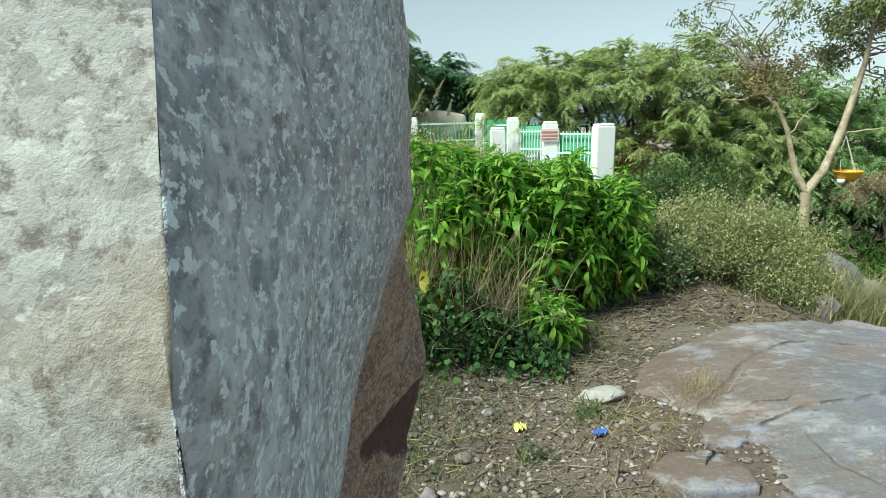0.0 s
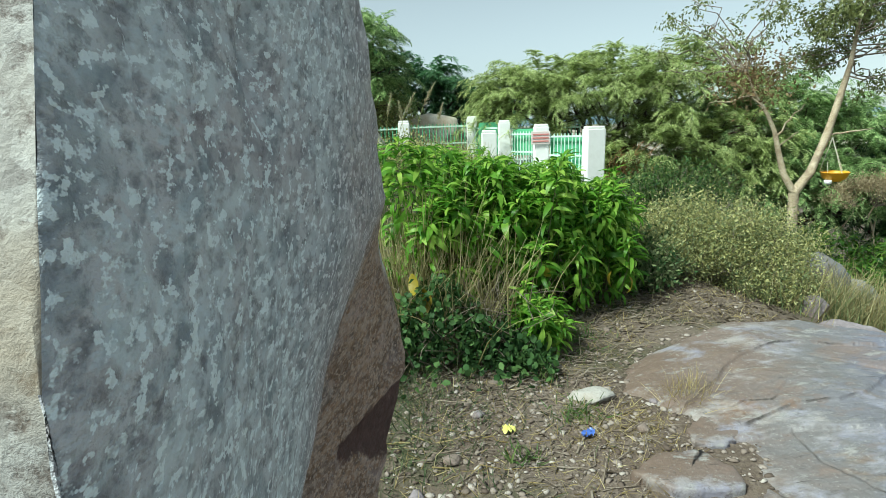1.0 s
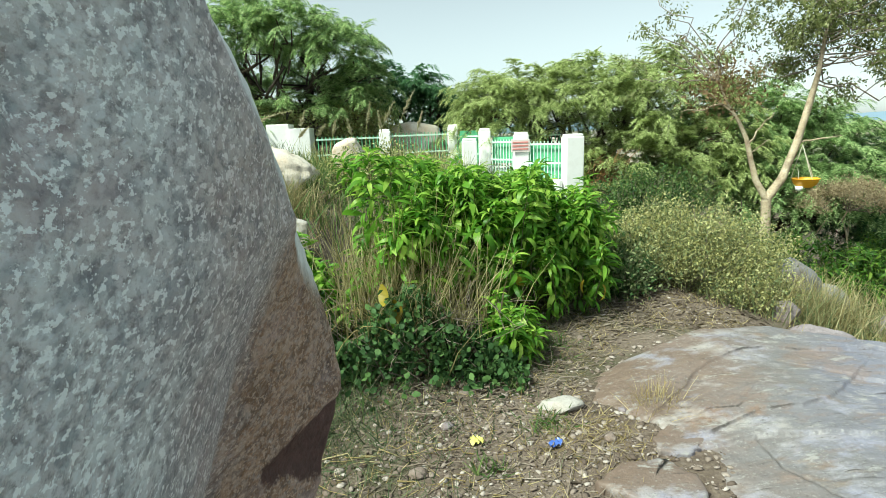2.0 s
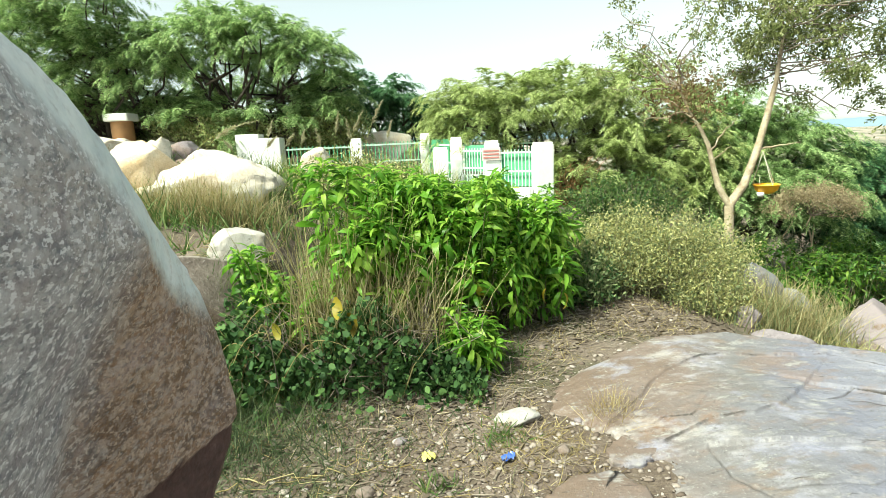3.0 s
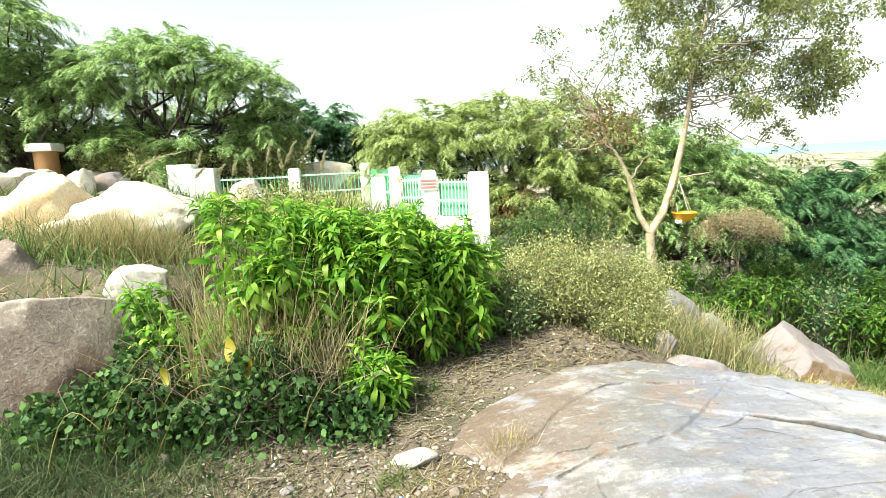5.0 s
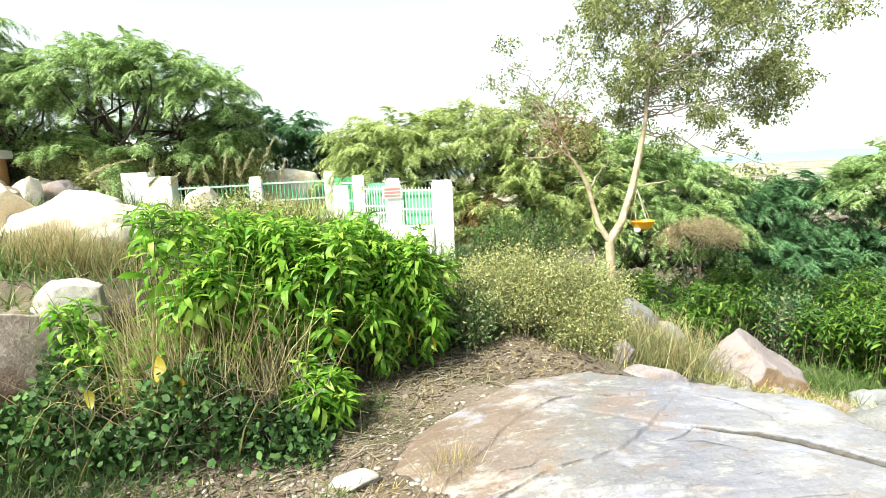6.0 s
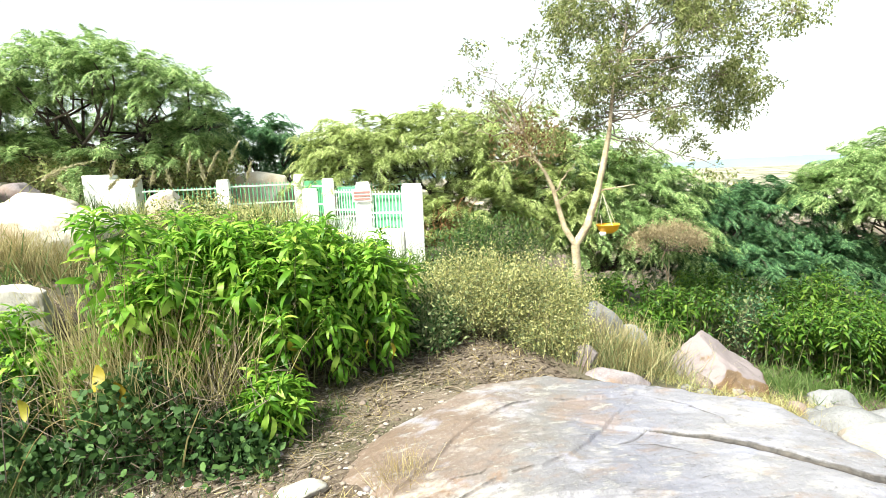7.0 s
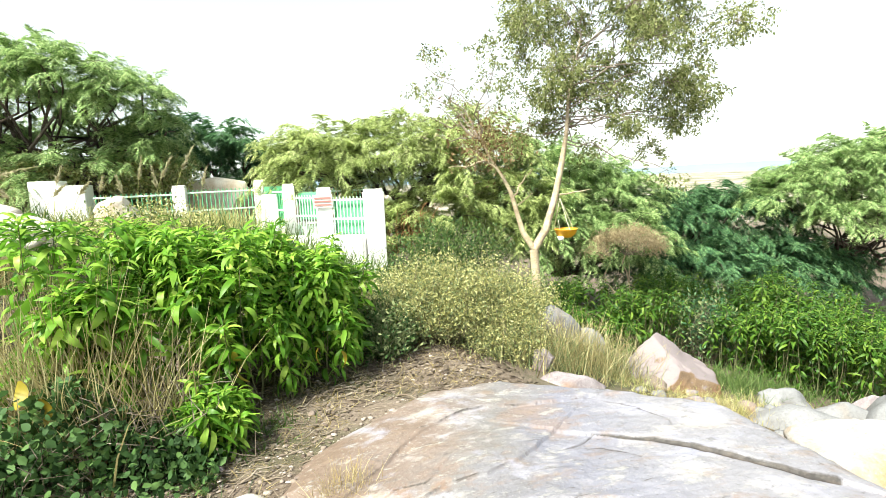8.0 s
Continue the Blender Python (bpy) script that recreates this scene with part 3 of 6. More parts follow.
def skylit(name, low, high, start, **rest):
    """Stone with skylight painted pale on its upper faces, from a value on the mesh."""
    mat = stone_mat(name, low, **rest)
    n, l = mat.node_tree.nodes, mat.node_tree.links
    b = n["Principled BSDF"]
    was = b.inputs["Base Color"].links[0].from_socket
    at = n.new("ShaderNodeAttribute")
    at.attribute_name = "skyward"
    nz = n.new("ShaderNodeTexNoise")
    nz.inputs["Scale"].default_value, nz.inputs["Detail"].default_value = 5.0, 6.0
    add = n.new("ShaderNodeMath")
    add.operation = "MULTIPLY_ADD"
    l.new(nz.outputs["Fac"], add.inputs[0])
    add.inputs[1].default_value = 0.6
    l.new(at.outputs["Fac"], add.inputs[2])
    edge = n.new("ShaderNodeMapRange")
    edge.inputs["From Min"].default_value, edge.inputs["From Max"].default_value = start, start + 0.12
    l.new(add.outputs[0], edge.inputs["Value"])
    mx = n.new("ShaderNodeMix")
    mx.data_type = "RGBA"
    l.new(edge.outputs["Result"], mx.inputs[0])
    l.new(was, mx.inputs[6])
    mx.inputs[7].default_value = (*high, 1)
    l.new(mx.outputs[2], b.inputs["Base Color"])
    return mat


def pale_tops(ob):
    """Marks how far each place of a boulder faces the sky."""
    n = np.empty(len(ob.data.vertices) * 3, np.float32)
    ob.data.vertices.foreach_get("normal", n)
    ob.data.attributes.new("skyward", "FLOAT", "POINT").data.foreach_set("value", n.reshape(-1, 3)[:, 2].copy())


def rock(name, centre, size, seed, material, label, yaw=0, tip=(0, 0), category="boulder", group="", subdiv=4, cuts=13, rough=0.07, planes=()):
    bm = rock_shape(size, seed, cuts, rough, subdiv, planes=planes)
    bm.transform(pose(*centre, tip[0], tip[1], yaw))
    for f in bm.faces:
        f.smooth = True
    return lone(name, bm, material, label, category, group)


# the big upright boulder that the camera slips past
def outline(k):
    """The boulder's side outline in the y-z plane, k from 0 to 1 round it."""
    P = np.array([(-0.5, -0.2), (-0.5, 0.7), (-0.5, 1.3), (-0.483, 1.47), (-0.437, 1.585), (-0.41, 1.7), (-0.37, 1.93), (-0.33, 1.95), (-0.2, 1.84), (-0.03, 1.70), (0.07, 1.65), (0.13, 1.61), (0.2, 1.555),
                  (0.26, 1.495), (0.34, 1.41), (0.405, 1.345), (0.455, 1.265), (0.478, 1.17), (0.475, 1.08), (0.45, 0.99), (0.4, 0.91), (0.34, 0.82), (0.33, 0.6), (0.36, 0.2), (0.36, -0.2)])
    L = np.concatenate([[0], np.cumsum(np.linalg.norm(np.diff(np.vstack([P, P[:1]]), axis=0), axis=1))])
    Q = np.vstack([P, P[:1]])
    s = k * L[-1]
    return np.stack([np.interp(s, L, Q[:, 0]), np.interp(s, L, Q[:, 1])], 1)


def standing_boulder():
    nk = 260
    ring = outline(np.arange(nk) / nk)
    mid = np.array([-0.05, 0.95])
    nrm = ring - mid
    nrm /= np.linalg.norm(nrm, axis=1, keepdims=True)
    top = ease((ring[:, 0] + 0.36) / 0.22)  # 0 on the broken front, 1 on the rest of the rim
    wide = top * (0.025 + 0.075 * ease((ring[:, 1] - 1.0) / 0.35))  # the bevelled rim is broadest along the top

    def face_x(y, z):
        crease = 0.115 + 0.35 * np.clip(z - 1.25, 0, 1)
        fold = np.clip(0.38 * (1.44 - z), 0, 0.17) * np.minimum(np.clip((y + 0.45) / (crease + 0.45), 0, 1), np.clip((0.44 - y) / (0.44 - crease), 0, 1))
        scar = 0.012 * ease((0.945 + 0.21 * y - z) / 0.02) * ease((z - 1.11 + 0.63 * y) / 0.03)
        scoop = fold + scar
        return 0.205 + 0.009 * ease((z - 1.25) / 0.15) * ease((y + 0.3) / 0.2) - scoop + 0.11 * np.clip(1.59 - z, 0, 0.15) * ease((-0.2 - y) / 0.25) + 0.032 * ease((y + 0.45) / 0.5) + 0.018 * ease((z - 1.4) / 0.3) * ease((y + 0.45) / 0.3) + 0.012 * ease((y + 0.4) / 0.3) * np.sin(3.1 * y + 1) * np.cos(2.3 * z)

    rows = []
    # side face, from its middle outwards, then the rounded rim, then the body to the left
    for r in np.linspace(0.04, 1, 90):
        y, z = (mid + (ring - mid) * r - nrm * (wide * r)[:, None]).T
        rows.append(np.stack([face_x(y, z), y, z], 1))
    for a in np.linspace(0.08, 1, 12):
        y, z = (ring - nrm * (wide * (1 - a))[:, None]).T
        rows.append(np.stack([face_x(y, z) - 0.004 * a - wide * top * (0.30 * a + 0.08 * a * a), y, z], 1))
    edge = face_x(*ring.T) - 0.004 - 0.38 * wide * top
    for a in np.linspace(0, 1, 8)[1:]:
        y, z = (ring + nrm * (0.012 * top * np.sin(a * 1.57))[:, None]).T
        rows.append(np.stack([edge - 0.06 * top * (1 - np.cos(a * 1.57)) - 0.04 * a * (1 - top), y, z], 1))
    for a in np.linspace(0, 1, 42)[1:]:
        grow = (0.012 - 0.03 * a - 0.14 * a * a) * top
        y, z = (ring + nrm * grow[:, None]).T
        x0 = edge - 0.06 * top - 0.04 * (1 - top)
        rows.append(np.stack([x0 + (-0.75 - x0) * a, y - 0.05 * a * (1 - top), z], 1))
    V = np.concatenate(rows + [[[float(face_x(*mid)), *mid]], [[-0.78, *mid]]])
    nr = len(rows)
    F = [(r * nk + k, (r + 1) * nk + k, (r + 1) * nk + (k + 1) % nk, r * nk + (k + 1) % nk) for r in range(nr - 1) for k in range(nk)]
    bm = bmesh.new()
    vs = [bm.verts.new(v) for v in V]
    for f in F:
        bm.faces.new([vs[q] for q in f])
    for k in range(nk):
        bm.faces.new((vs[-2], vs[k], vs[(k + 1) % nk]))
        bm.faces.new((vs[-1], vs[(nr - 1) * nk + (k + 1) % nk], vs[(nr - 1) * nk + k]))
    bmesh.ops.recalc_face_normals(bm, faces=bm.faces[:])
    bm.normal_update()
    for v in bm.verts:
        p, n = v.co.copy(), v.normal.copy()
        front = 1.0 if n.y < -0.6 else 0.0
        d = 0.004 * noise.noise(p * 5) + 0.003 * noise.noise(p * 13) + 0.0022 * noise.noise(p * 34) + 0.0012 * noise.noise(p * 90)
        d += front * (0.005 * noise.noise(p * 16) + 0.002 * noise.noise(p * 47))
        d -= 0.012 * math.exp(-((p.y + 0.29) / 0.012) ** 2 - ((p.z - 1.585) / 0.028) ** 2) if p.x > 0.15 else 0.0
        v.co = p + n * d
    bm.normal_update()
    for f in bm.faces:
        c = f.calc_center_median()
        f.smooth = True
        f.material_index = 1 if (f.normal.y < -0.55 and c.y < -0.36) else 0
    return bm


lone("standing_boulder", standing_boulder(), [M_SCHIST, M_QUARTZ], "tall grey schist boulder with a broken cream edge", "boulder").location += Vector((0.022, 0.024, -0.035))

# the broad flat slab underfoot
LEDGES = (  # bedding ledges, left to right: points, drop towards the path, reach of the drop
    (((1.60, 1.92), (1.77, 2.06), (1.91, 2.21), (2.08, 2.34), (2.26, 2.41), (2.38, 2.47), (2.52, 2.49), (2.73, 2.45), (2.85, 2.44)), 0.026, 0.7),
    (((1.45, 1.66), (1.58, 1.68), (1.78, 1.70), (1.93, 1.77), (2.08, 1.83), (2.28, 1.80), (2.48, 1.88), (2.6, 1.97)), 0.03, 0.55),
    (((1.38, 1.45), (1.51, 1.52), (1.58, 1.61), (1.78, 1.64), (1.96, 1.65), (2.15, 1.6)), 0.03, 0.5),
    (((1.62, 1.84), (1.75, 1.83), (1.86, 1.88), (1.98, 1.86), (2.05, 1.92)), 0.012, 0.2),
    (((2.9, 2.52), (3.2, 2.4), (3.5, 2.12), (3.8, 1.9)), 0.012, 0.3),
    (((2.97, 2.01), (3.25, 1.84), (3.47, 1.67), (3.63, 1.46), (3.81, 1.29)), 0.032, 0.4))
CRACKS = (  # open joints: points, half width, depth
    (((2.97, 2.01), (3.25, 1.84), (3.47, 1.67), (3.63, 1.46), (3.81, 1.29)), 0.018, 0.1),
    (((2.76, 1.92), (2.86, 1.95), (2.97, 2.01)), 0.009, 0.03), (((2.80, 1.92), (2.96, 1.87), (3.09, 1.73)), 0.008, 0.03),
    (((1.51, 1.53), (1.60, 1.50), (1.61, 1.40), (1.66, 1.22), (1.6, 1.0)), 0.012, 0.05), (((1.96, 1.65), (1.92, 1.4), (2.02, 1.1)), 0.008, 0.03),
    (((2.05, 1.28), (2.4, 1.22), (2.7, 1.32), (3.2, 1.28)), 0.008, 0.02), (((2.0, 0.7), (2.5, 0.86), (3.0, 0.8)), 0.008, 0.02),
    (((3.42, 2.18), (3.5, 2.02), (3.46, 1.95)), 0.008, 0.03), (((1.22, 2.3), (1.5, 2.36), (1.85, 2.52)), 0.006, 0.015))


def from_line(pts, x, y):
    """Distance from a broken line, and which side of it: 1 beyond it, 0 on the near side."""
    best, side = np.full(x.shape, 9.0), np.zeros(x.shape)
    for (ax, ay), (bx, by) in zip(pts, pts[1:]):
        dx, dy = bx - ax, by - ay
        f = np.clip(((x - ax) * dx + (y - ay) * dy) / (dx * dx + dy * dy), 0, 1)
        d = np.hypot(x - ax - f * dx, y - ay - f * dy)
        s = np.where(dx * (y - ay) - dy * (x - ax) > 0, 1.0, 0.0)
        side = np.where(d < best, s, side)
        best = np.minimum(best, d)
    return best, side


def slab_h(x, y):
    """Top of the slab: a low dome with a ragged left rim, bedding ledges and joints, dipping under the soil all round. Gives the height and how far each place lies in a joint."""
    rag = 0.05 * fbm(x * 4, y * 4, 6.0) + 0.02 * fbm(x * 13, y * 13, 8.0)
    rim = np.interp(y, [-1.2, 0.9, 1.2, 1.4, 1.5, 1.6, 1.75, 2.0, 2.13, 2.28, 2.46, 2.61, 2.77, 3.05], [0.9, 0.9, 1.05, 1.16, 1.3, 1.42, 1.5, 1.3, 1.08, 1.1, 1.24, 1.48, 1.82, 2.25])
    soft = np.interp(y, [1.6, 1.9, 2.2, 2.6], [0.12, 0.2, 0.42, 0.42])
    left = ease((x - rim + rag) / soft)
    back = ease((3.06 - 0.52 * np.clip(x - 2.75, 0, 3) + 0.5 * rag - y) / 0.30)
    right = ease((4.7 + rag - x) / 0.8)
    front = ease((y + 1.0) / 0.3)
    z = 0.13 - 0.105 * np.clip(2.3 - x, 0, 3) ** 1.1 - 0.10 * np.clip(x - 3.0, 0, 3) ** 1.3 + 0.022 * fbm(x * 1.3, y * 1.5, 2.2)
    wx, wy = x + 0.02 * fbm(x * 4, y * 4, 3.0) + 0.006 * fbm(x * 17, y * 17, 9.0), y + 0.02 * fbm(x * 4, y * 5, 5.0) + 0.006 * fbm(x * 17, y * 17, 2.0)
    joint = np.zeros(x.shape)
    for pts, drop, reach in LEDGES:
        d, far = from_line(pts, wx, wy)
        z = z - 0.7 * drop * (1 - far) * ease(d / 0.014) * np.exp(-(d / reach) ** 2) - 0.004 * np.exp(-(d / 0.01) ** 2)
        # The dark line along the ledge's foot carries its painted shade.
        joint = np.maximum(joint, np.exp(-((d - 0.003 * (1 - far)) / 0.0055) ** 2) * np.clip(0.7 + 1.3 * fbm(x * 7, y * 7, drop * 90), 0, 1))
    for pts, wide, deep in CRACKS:
        d, far = from_line(pts, wx, wy)
        wide = np.maximum(0.0055, wide * (0.8 + 0.35 * fbm(x * 7, y * 7, wide * 900)))
        if deep > 0.08:
            wide = wide * np.clip((x - 2.85) / 0.6, 0.2, 1)  # the great joint opens from a hairline
        z = z - 0.2 * deep * np.exp(-(d / wide) ** 2)
        joint = np.maximum(joint, np.exp(-(d / (1.35 * wide)) ** 2) * (2.0 if deep > 0.08 else min(1.0, deep / 0.03)))
    z = z + 0.008 * fbm(x * 6, y * 9, 1.0) + 0.0035 * fbm(x * 20, y * 30, 4.0)
    e = left * back * right * front
    return (ground_h(x, y) - 0.07) * (1 - e) + z * e, joint


gx = np.concatenate([np.linspace(0.9, 1.4, 40)[:-1], np.linspace(1.4, 3.2, 270)[:-1], np.linspace(3.2, 4.0, 90)[:-1], np.linspace(4.0, 5.0, 40)])
gy = np.concatenate([np.linspace(-1.1, 1.1, 30)[:-1], np.linspace(1.1, 2.65, 250)[:-1], np.linspace(2.65, 3.2, 45)])
nx, ny = len(gx), len(gy)
sx, sy = np.meshgrid(gx, gy, indexing="ij")
sz, joint = slab_h(sx, sy)
V = np.stack([sx, sy, sz], -1).reshape(-1, 3)
i, j = np.meshgrid(np.arange(nx - 1), np.arange(ny - 1), indexing="ij")
a = (i * ny + j).ravel()
F = np.stack([a, a + ny, a + ny + 1, a + 1], 1)
slab = lone("rock_slab", (V, F), M_SLAB, "broad flat grey rock slab with rusty stains and open cracks", "rock slab", smooth=True)
slab.data.attributes.new("joint", "FLOAT", "POINT").data.foreach_set("value", joint.ravel().astype(np.float32))



def rock_plate(points, thick, seed, material, label):
    """A flat broken plate of bedded rock: a ragged outline, a rough top and a bevelled rim."""
    q = np.random.default_rng(seed)
    P = np.array(points, float)
    mid = P.mean(0)
    n = 44
    k = np.linspace(0, len(P), n, endpoint=False)
    Q = np.vstack([P, P[:1]])
    ring = np.stack([np.interp(k, np.arange(len(Q)), Q[:, c]) for c in (0, 1)], 1) + q.normal(0, 0.006, (n, 2))
    base = float(ground_h(*mid))
    rows = []
    for f, z in ((1.03, -0.05), (1.02, thick * 0.55), (1.0, thick * 0.9), (0.95, thick), (0.75, thick), (0.5, thick), (0.25, thick)):
        xy = mid + (ring - mid) * f
        rows.append(np.stack([xy[:, 0], xy[:, 1], base + z + 0.006 * fbm(xy[:, 0] * 9, xy[:, 1] * 12, seed)], 1))
    V = np.concatenate(rows + [[[*mid, base + thick]]])
    F = [(r * n + i, r * n + (i + 1) % n, (r + 1) * n + (i + 1) % n, (r + 1) * n + i) for r in range(len(rows) - 1) for i in range(n)]
    bm = bmesh.new()
    vs = [bm.verts.new(v) for v in V]
    for f in F:
        bm.faces.new([vs[i] for i in f])
    for i in range(n):
        bm.faces.new((vs[(len(rows) - 1) * n + i], vs[(len(rows) - 1) * n + (i + 1) % n], vs[-1]))
    bmesh.ops.recalc_face_normals(bm, faces=bm.faces[:])
    return lone("rock_plate", bm, material, label, "rock plate", "broken plates beside the slab", smooth=True)


rock_plate(((1.11, 1.38), (1.27, 1.5), (1.45, 1.52), (1.55, 1.39), (1.53, 1.26), (1.27, 1.25)), 0.05, 1, M_SLAB, "flat grey-brown plate of broken rock")
rock_plate(((1.5, 1.72), (1.62, 1.82), (1.77, 1.78), (1.72, 1.65), (1.6, 1.57), (1.48, 1.6)), 0.022, 2, M_SLAB, "small flat brownish plate of broken rock")
G = "boulders on the hillside"
# Paler tops and dark flanks: lit and shaded sides put into the colour.
M_WEDGE = skylit("mauve boulder with rusty flanks", [(0.12, 0.085, 0.06), (0.2, 0.135, 0.085), (0.3, 0.215, 0.15)], (0.235, 0.198, 0.205), 0.78, scale=3.0, grain=60.0, stain=(0.24, 0.13, 0.06), stain_amount=0.7, bump=0.6)
M_TAN_TOP = skylit("brown boulder with bleached top", [(0.15, 0.115, 0.095), (0.22, 0.175, 0.15), (0.32, 0.265, 0.225)], (0.34, 0.3, 0.265), 1.08, scale=2.5, grain=40.0, stain=(0.16, 0.1, 0.07), stain_amount=0.7, bump=0.6, rough=0.85, seams=0.9, tone=0.75)
rock("boulder", (-2.5, 6.0, 1.1), (0.64, 0.58, 0.72), 3, M_HONEY, "large rounded pale boulder with an orange underside", 20, group=G, subdiv=5)
rock("boulder", (-1.58, 5.6, 0.98), (0.76, 0.55, 0.44), 5, M_PALE, "broad whitish boulder behind dry grass", -8, group=G, subdiv=5)
rock("boulder", (-1.35, 6.4, 1.05), (0.42, 0.35, 0.36), 8, M_PALE, "rounded pale boulder beside the fence", 40, group=G)
rock("boulder", (-0.62, 7.1, 1.18), (0.3, 0.3, 0.28), 12, M_PALE, "small round whitish boulder among plants", 0, group=G)
rock("boulder", (-2.1, 6.9, 1.3), (0.5, 0.4, 0.27), 14, M_PALE, "low pale boulder on the rise", 10, group=G)
rock("boulder", (-3.6, 5.6, 1.0), (0.5, 0.45, 0.45), 15, M_PALE, "pale boulder half hidden by weeds", 70, group=G)
rock("boulder", (-3.0, 8.5, 1.42), (0.42, 0.35, 0.27), 16, M_PINK, "low grey boulder under the trees", 33, group=G)
rock("boulder", (-3.12, 8.0, 1.5), (0.16, 0.14, 0.3), 18, M_PALE, "small upright pale boulder on the rise", 33, group=G)
rock("boulder", (-4.1, 8.4, 1.5), (0.45, 0.4, 0.3), 19, M_PALE, "cream boulder beside the pillar", 80, group=G)
rock("boulder", (-5.6, 8.8, 1.75), (0.6, 0.4, 0.3), 20, M_PALE, "cream boulder in grass on the rise", 10, group=G)
rock("boulder", (-2.1, 4.3, 0.72), (0.36, 0.3, 0.38), 22, M_TAN, "brown boulder in weeds below the pale ones", 25, group=G)
rock("boulder", (-0.68, 3.52, 0.7), (0.26, 0.26, 0.25), 21, M_WHITE_STONE, "angular whitish block of stone beside the bush", 10, (0, 8), group=G, subdiv=5, cuts=8, planes=((0.08, 0.05, 1, 0.78), (1, 0.1, 0.05, 0.6), (0.05, -1, 0.1, 0.6)), rough=0.06)
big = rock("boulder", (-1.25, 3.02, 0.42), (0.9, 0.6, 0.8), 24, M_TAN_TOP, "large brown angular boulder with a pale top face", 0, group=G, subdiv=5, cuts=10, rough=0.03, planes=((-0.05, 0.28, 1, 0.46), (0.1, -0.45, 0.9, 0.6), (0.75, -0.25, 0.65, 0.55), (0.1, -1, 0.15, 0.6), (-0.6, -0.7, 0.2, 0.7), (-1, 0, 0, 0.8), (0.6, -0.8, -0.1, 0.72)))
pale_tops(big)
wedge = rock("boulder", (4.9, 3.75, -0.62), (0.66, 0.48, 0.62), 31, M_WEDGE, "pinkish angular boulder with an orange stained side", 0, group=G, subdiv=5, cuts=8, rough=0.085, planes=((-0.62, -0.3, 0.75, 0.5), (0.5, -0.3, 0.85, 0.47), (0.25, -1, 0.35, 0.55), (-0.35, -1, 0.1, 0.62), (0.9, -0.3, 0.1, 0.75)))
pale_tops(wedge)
rock("boulder", (3.9, 4.28, -0.06), (0.32, 0.25, 0.29), 34, M_GREYISH, "pale boulder half hidden in dry weeds", -30, (0, 25), group=G)
rock("boulder", (4.3, 4.25, -0.3), (0.2, 0.2, 0.22), 36, M_GREYISH, "small pale boulder in dry weeds", 10, group=G)
rock("boulder", (3.58, 3.34, -0.28), (0.36, 0.2, 0.16), 37, M_PINK, "low pinkish stone behind the slab", -5, group=G)
rock("boulder", (3.55, 3.75, -0.2), (0.16, 0.14, 0.16), 38, M_PINK, "small grey stone in dry weeds", 15, group=G)
rock("boulder", (2.56, 3.52, -0.09), (0.1, 0.09, 0.1), 39, M_WHITE_STONE, "small whitish pointed stone on the path", 0, group=G, subdiv=3)
rock("boulder", (5.95, 3.4, -0.86), (0.36, 0.26, 0.2), 41, M_GREYISH, "low whitish boulder at the foot of the slope", -20, group=G)
rock("boulder", (5.95, 2.95, -0.86), (0.5, 0.32, 0.26), 42, M_GREYISH, "flat whitish boulder below the slab", -30, group=G)
rock("boulder", (6.35, 2.45, -0.86), (0.6, 0.42, 0.5), 45, M_GREYISH, "rounded whitish boulder beside the leafy plants", 15, group=G)
rock("boulder", (5.15, 2.1, -0.62), (0.62, 0.42, 0.34), 43, M_HONEY_DIM, "broad pale rock with an orange flank", -25, group=G, subdiv=5)
rock("boulder", (4.95, 1.3, -0.6), (0.75, 0.5, 0.3), 44, M_GREYISH, "broad sloping whitish rock beside the slab", -15, group=G)
rock("boulder", (5.45, 2.68, -0.72), (0.55, 0.3, 0.24), 53, M_GREYISH, "flat pale rock wedged beside the slab", -28, group=G)
rock("boulder", (6.75, 3.2, -0.92), (0.2, 0.16, 0.2), 47, M_PINK, "small pinkish stone among leafy plants", 0, group=G)
rock("boulder", (6.6, 5.1, -0.85), (0.3, 0.3, 0.32), 46, M_TAN, "brownish stone at the edge of the green plants", 0, group=G)
rock("boulder", (-6.6, 11.6, 1.8), (0.7, 0.6, 0.4), 48, M_PALE, "heap of pale rock on the hill", 0, group=G)
rock("boulder", (0.0, 10.3, 1.3), (1.25, 0.4, 0.44), 49, M_PALE, "low pale outcrop behind the fence", -5, group=G)
rock("stone", (1.12, 2.07, 0.01), (0.15, 0.1, 0.055), 51, M_WHITE_STONE, "flat whitish stone lying on the gravel", -8, category="stone", subdiv=3)


# ---- foliage shapes ----
def leaf_shape(width=0.16, droop=0.5, fold=0.25, rows=6):
    """One long pointed leaf of length 1 along y, bending down, folded along its midrib."""
    k = np.linspace(0, 1, rows)
    a = droop * k
    y, z = np.cumsum(np.cos(a * 1.4)) / rows, -np.cumsum(np.sin(a * 1.4)) / rows
    w = width * np.sin(np.pi * np.clip(k * 0.93 + 0.05, 0, 1)) ** 0.8
    V = np.concatenate([np.stack([-w, y, z + fold * w], 1), np.stack([0 * w, y, z], 1), np.stack([w, y, z + fold * w], 1)])
    F = [(c * rows + r, (c + 1) * rows + r, (c + 1) * rows + r + 1, c * rows + r + 1) for c in (0, 1) for r in range(rows - 1)]
    return V, np.array(F)


